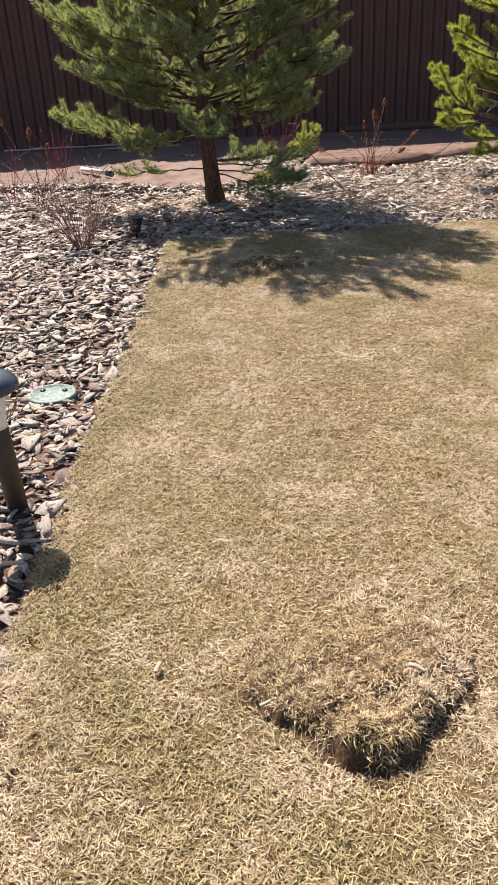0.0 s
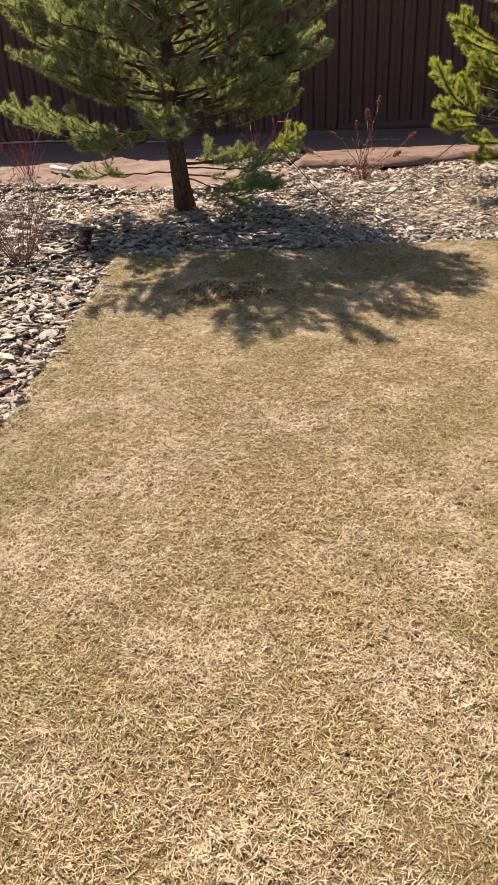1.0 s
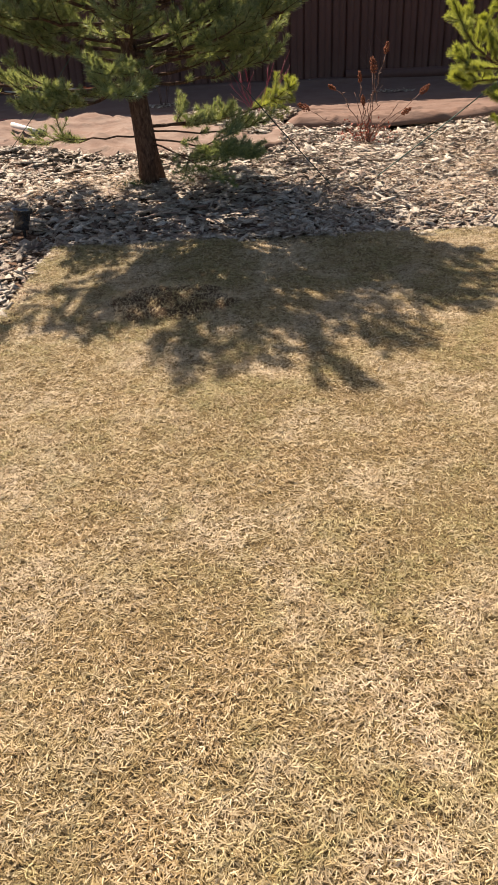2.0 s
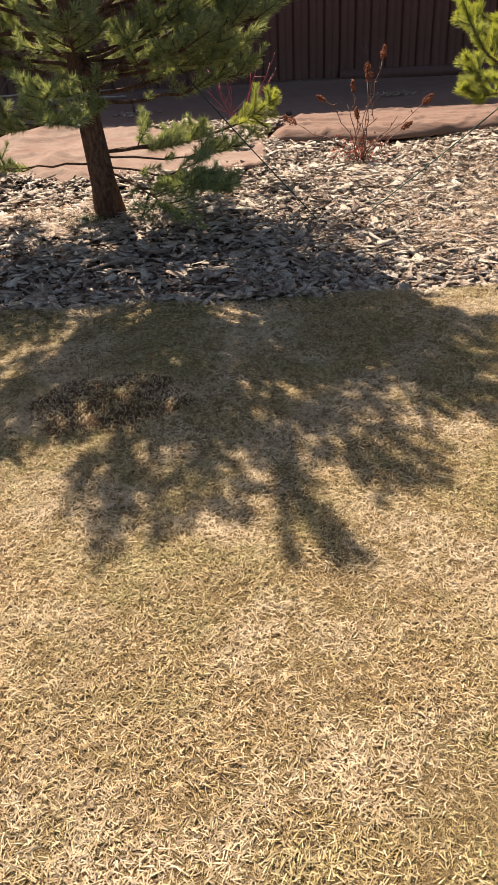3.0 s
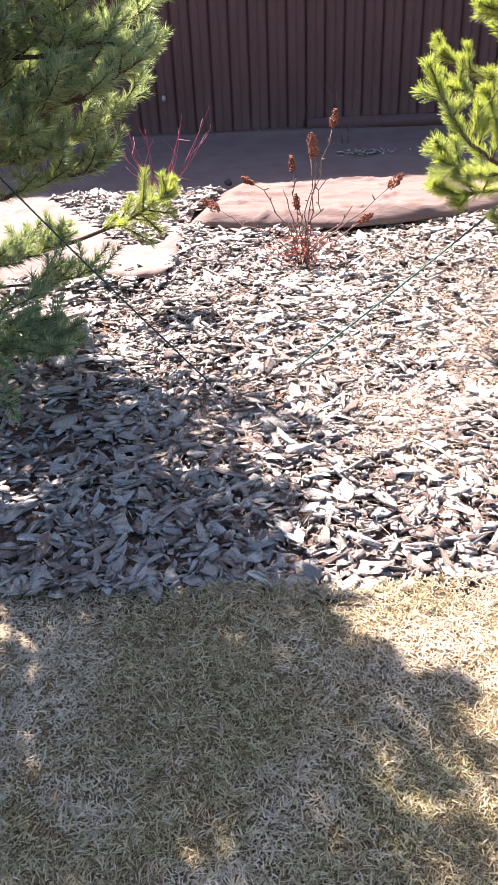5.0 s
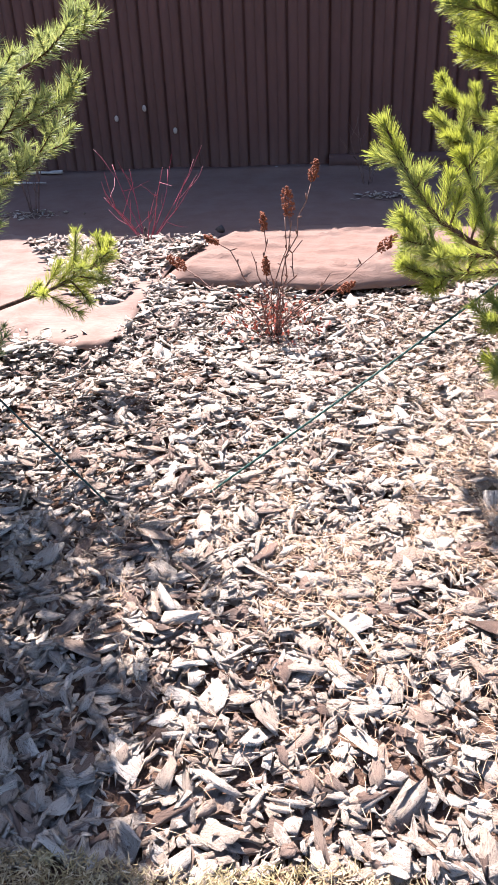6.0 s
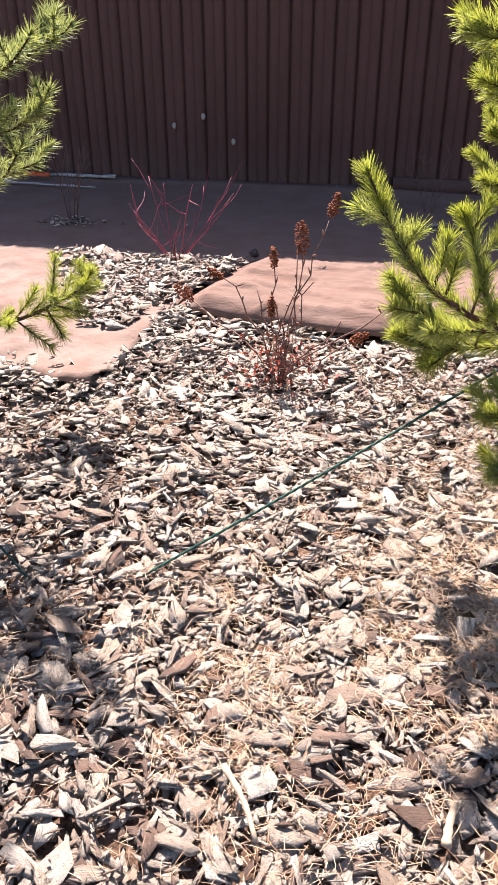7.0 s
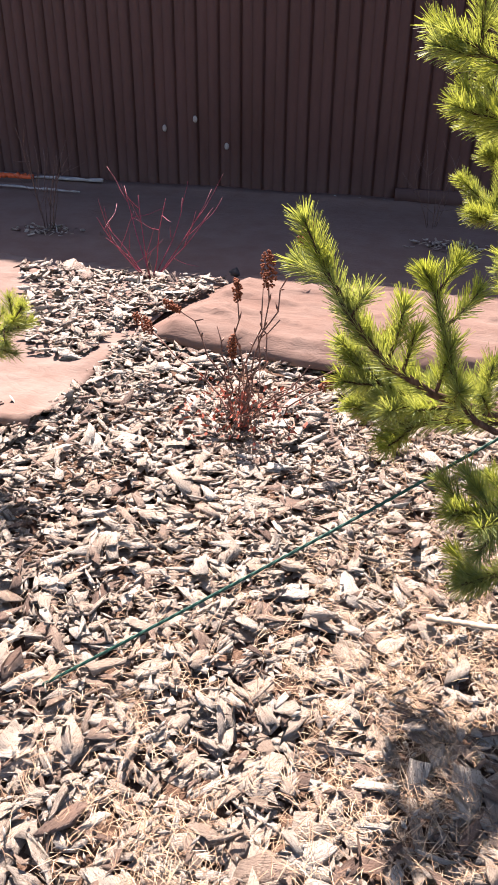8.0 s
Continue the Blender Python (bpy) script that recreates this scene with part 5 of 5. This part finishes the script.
def mulch():
    rng = np.random.default_rng(70)
    shapes = chip_shapes(rng, 140)
    n = 99000
    x, y = rng.uniform(-2.6, 4.2, n), rng.uniform(0.6, 9.3, n)
    clear = np.hypot(x + 0.70, y - 3.19) > 0.088
    clear &= (np.hypot(x - 0.13, y - 7.28) > 0.07) & (np.hypot(x + 0.51, y - 6.17) > 0.085)
    keep = in_bed(x, y) & clear & (x < np.interp(y, [6, 9], [3.1, 4.1])) & (x > np.interp(y, [1, 9], [-1.1, -2.45])) & ((x > -0.3) | (rng.uniform(0, 1, n) < 0.75))
    x, y = x[keep], y[keep]
    size = np.clip(np.exp(rng.normal(size=len(x)) * 0.5) * 0.056, 0.016, 0.14)
    low = rng.uniform(-0.010, 0.020, len(x))
    g = chips(rng, shapes, x, y, bed_z(x, y) + low, size, 9)
    tagged(obj("bark_chips", g, BARK, bed, "coarse weathered pine bark chips", uvs=True), kind="stuff")
    # splinters between the larger pieces
    n = 4500
    x, y = rng.uniform(0.9, 2.8, n), rng.uniform(6.0, 8.6, n)
    keep = in_bed(x, y)
    x, y = x[keep], y[keep]
    n = len(x)
    a, t = rng.uniform(0, 2 * np.pi, n), np.radians(rng.normal(size=n) * 14)
    ln, wd = rng.uniform(0.012, 0.05, n), rng.uniform(0.002, 0.008, n)
    d = np.stack([np.cos(a) * np.cos(t), np.sin(a) * np.cos(t), np.sin(t)], 1) * ln[:, None] * 0.5
    e = np.stack([-np.sin(a), np.cos(a), rng.normal(size=n) * 0.3], 1) * wd[:, None]
    p = np.stack([x, y, bed_z(x, y) + rng.uniform(0.012, 0.03, n)], 1)
    up = np.array([0, 0, 1]) * wd[:, None] * 0.6
    v = np.stack([p - d, p + e * 0.6 + up, p - e * 0.7 + up, p + d + e * 0.3, p + e * 0.4 - up, p - e * 0.5 - up], 1).reshape(-1, 3)
    uv = rng.uniform(0, 5, (n, 1, 2)) + np.stack([np.stack([-ln, 0 * ln, 0 * ln, ln, 0 * ln, 0 * ln], 1) * 0.5, np.stack([0 * wd, wd, -wd, wd, wd, -wd], 1)], 2)
    k = np.arange(n)[:, None]
    faces = np.concatenate([k * 6 + f for f in ((0, 2, 1), (1, 2, 3), (0, 1, 4), (1, 3, 4), (0, 5, 2), (2, 5, 3), (0, 4, 5), (4, 3, 5))])
    tagged(obj("bark_splinters", Geo().add(v, faces, uv=uv.reshape(-1, 2)), BARK, bed, "small bark splinters", uvs=True), kind="stuff")
    # the rest of the bed, farther off
    n = 15000
    x, y = rng.uniform(-4.5, 6.5, n), rng.uniform(-2.0, 9.2, n)
    keep = in_bed(x, y) & ((x > np.interp(y, [6, 9], [3.0, 4.0])) | (x < np.interp(y, [1, 9], [-1.05, -2.4])) | (y < 0.65))
    x, y = x[keep], y[keep]
    n = len(x)
    a = rng.uniform(0, 2 * np.pi, n)
    ln, wd = rng.uniform(0.05, 0.13, n), rng.uniform(0.018, 0.045, n)
    d = np.stack([np.cos(a), np.sin(a), rng.normal(size=n) * 0.15], 1) * ln[:, None] * 0.5
    e = np.stack([-np.sin(a), np.cos(a), rng.normal(size=n) * 0.2], 1) * wd[:, None] * 0.5
    p = np.stack([x, y, bed_z(x, y) + rng.uniform(0.0, 0.015, n)], 1)
    up = np.array([0, 0, 1]) * 0.008
    v = np.stack([p - d - e * 0.6, p + d - e * 0.8, p + d * 0.9 + e * 0.7, p - d * 0.9 + e, p - d + e * 0.1 + up, p + d * 0.9 + up], 1).reshape(-1, 3)
    uv = rng.uniform(0, 5, (n, 1, 2)) + np.stack([np.stack([-ln, ln, ln, -ln, -ln, ln], 1) * 0.5, np.stack([-wd, -wd, wd, wd, 0 * wd, 0 * wd], 1) * 0.5], 2)
    k = np.arange(n)[:, None]
    quads, tris = np.concatenate([k * 6 + f for f in ((0, 1, 5, 4), (4, 5, 2, 3))]), np.concatenate([k * 6 + f for f in ((1, 2, 5), (3, 0, 4))])
    tagged(obj("outer_bark", Geo().add(v, quads, tris, uv=uv.reshape(-1, 2)), BARK, bed, "coarse bark chips", uvs=True), kind="stuff")
    # bark spread over the fabric
    n = 2100
    x, y = rng.uniform(0.15, 1.36, n), rng.uniform(8.58, 9.72, n)
    keep = (y > 8.60) & (x > 0.74 - 0.55 * (y - 8.65)) & (x < 1.0 + 0.40 * np.maximum(y - 8.85, 0)) & (y < 9.68 + 0.03 * wave(x, y, 8, 1))
    x, y = x[keep], y[keep]
    g = chips(rng, shapes, x, y, 0.045 + rng.uniform(-0.01, 0.02, len(x)), np.clip(np.exp(rng.normal(size=len(x)) * 0.4) * 0.06, 0.02, 0.13), 12)
    tagged(obj("bark_patch", g, BARK, uvs=True), "bark chips spread on top of the fabric", "bark mulch", kind="stuff")
    n = 1700
    x = rng.uniform(-2.4, 1.06, n)
    y = fabric_front(x) + rng.normal(size=n) * 0.06 + 0.03 * wave(x, x, 7, 2)
    g = chips(rng, shapes, x, y, bed_z(x, y) * 0.7 + rng.uniform(0.02, 0.055, n), np.clip(np.exp(rng.normal(size=n) * 0.45) * 0.05, 0.018, 0.12), 12)
    tagged(obj("bark_edge", g, BARK, bed, "bark chips spilled over the fabric edge", uvs=True), kind="stuff")
    n = 320
    y = rng.uniform(8.02, 9.0, n)
    x = 1.075 + 0.07 * (y - 8.02) + rng.normal(size=n) * 0.035 + 0.02 * wave(y, y, 9, 1)
    g = chips(rng, shapes, x, y, bed_z(x, y) * 0.7 + rng.uniform(0.01, 0.045, n), np.clip(np.exp(rng.normal(size=n) * 0.45) * 0.045, 0.015, 0.11), 12)
    tagged(obj("bark_edge", g, BARK, bed, "bark chips spilled along the fabric edge", uvs=True), kind="stuff")
    for cx, cy in ((-0.02, 10.36), (2.38, 10.68)):
        k = 70
        x, y = cx + rng.normal(size=k) * 0.11, cy + rng.normal(size=k) * 0.06
        g = chips(rng, shapes, x, y, np.full(k, 0.025), rng.uniform(0.025, 0.07, k), 12)
        tagged(obj("bark_patch", g, BARK, uvs=True), "small patch of bark in a planting hole", "bark mulch", kind="stuff")
    # along the edge of the lawn
    n = 900
    x = rng.uniform(-0.35, 2.5, n)
    y = lawn_front(x) + 0.012 + np.abs(rng.normal(size=n)) * 0.05
    g = chips(rng, shapes, x, y, bed_z(x, y) + rng.uniform(0.0, 0.02, n), np.clip(np.exp(rng.normal(size=n) * 0.45) * 0.045, 0.016, 0.10), 10)
    tagged(obj("bark_edge", g, BARK, bed, "bark chips lying along the lawn edge", uvs=True), kind="stuff")
    # loose single chips on top, where the walk ends
    meshes = []
    for s in shapes[:24]:
        meshes.append(Geo().add(s, CHIP_TOP, CHIP_END, CHIP_BASE, uv=s[:, :2] * 0.09 + rng.uniform(0, 5, 2)).mesh("bark_chip", BARK_ONE, uvs=True))
    done = 0
    while done < 300:
        x, y = rng.uniform(1.1, 2.6), rng.uniform(6.3, 8.6)
        if not bool(in_bed(x, y)):
            continue
        ob = new("bark_chip", meshes[rng.integers(0, len(meshes))])
        ob.parent = bed
        s = float(np.clip(np.exp(rng.normal() * 0.3) * 0.074, 0.045, 0.115))
        ob.matrix_basis = pose(x, y, float(bed_z(x, y)) + rng.uniform(0.016, 0.032), rng.normal() * 15, rng.normal() * 12, rng.uniform(0, 360)) @ Matrix.Diagonal((s, s * rng.uniform(0.75, 1.05), s, 1))
        done += 1


def fallen_needles():
    rng = np.random.default_rng(80)
    parts = [(2.68, 7.1, 0.32, 0.5, 19000, 0), (2.1, 6.85, 0.4, 0.36, 8500, 0), (1.6, 6.75, 0.35, 0.25, 1800, 0), (-0.1, 7.12, 0.36, 0.22, 10000, 0), (1.5, 7.4, 0.8, 0.8, 2500, 0), (2.5, 8.3, 0.35, 0.3, 3000, 0)]
    x = np.concatenate([cx + rng.normal(size=n) * sx for cx, cy, sx, sy, n, _ in parts])
    y = np.concatenate([cy + rng.normal(size=n) * sy for cx, cy, sx, sy, n, _ in parts])
    keep = in_bed(x, y) & (rng.uniform(0, 1, len(x)) < 0.5 + 1.0 * speckle(x, y, 0.08, 5))
    x, y = x[keep], y[keep]
    n = len(x)
    a = rng.uniform(0, 2 * np.pi, n)
    tilt = rng.normal(size=n) * 0.22
    ln = rng.uniform(0.03, 0.065, n)
    d = np.stack([np.cos(a) * np.cos(tilt), np.sin(a) * np.cos(tilt), np.sin(tilt)], 1) * ln[:, None]
    s = np.stack([-np.sin(a), np.cos(a), 0 * a], 1) * 0.00052
    p = np.stack([x, y, bed_z(x, y) + rng.uniform(0.002, 0.03, n)], 1)
    m = p + d * 0.5 + np.stack([0 * a, 0 * a, rng.uniform(0, 0.006, n)], 1) + s * rng.normal(size=n)[:, None] * 3
    v = np.stack([p - s, p + s, m + s, m - s, p + d + s * 0.5], 1).reshape(-1, 3)
    k = np.arange(n)[:, None] * 5
    g = Geo().add(v, k + (0, 1, 2, 3), k + (3, 2, 4))
    tagged(obj("fallen_needles", g, LITTER, bed, "dry fallen pine needles on the bark"), kind="stuff")


fallen_needles()
lawn_grass()
mulch()
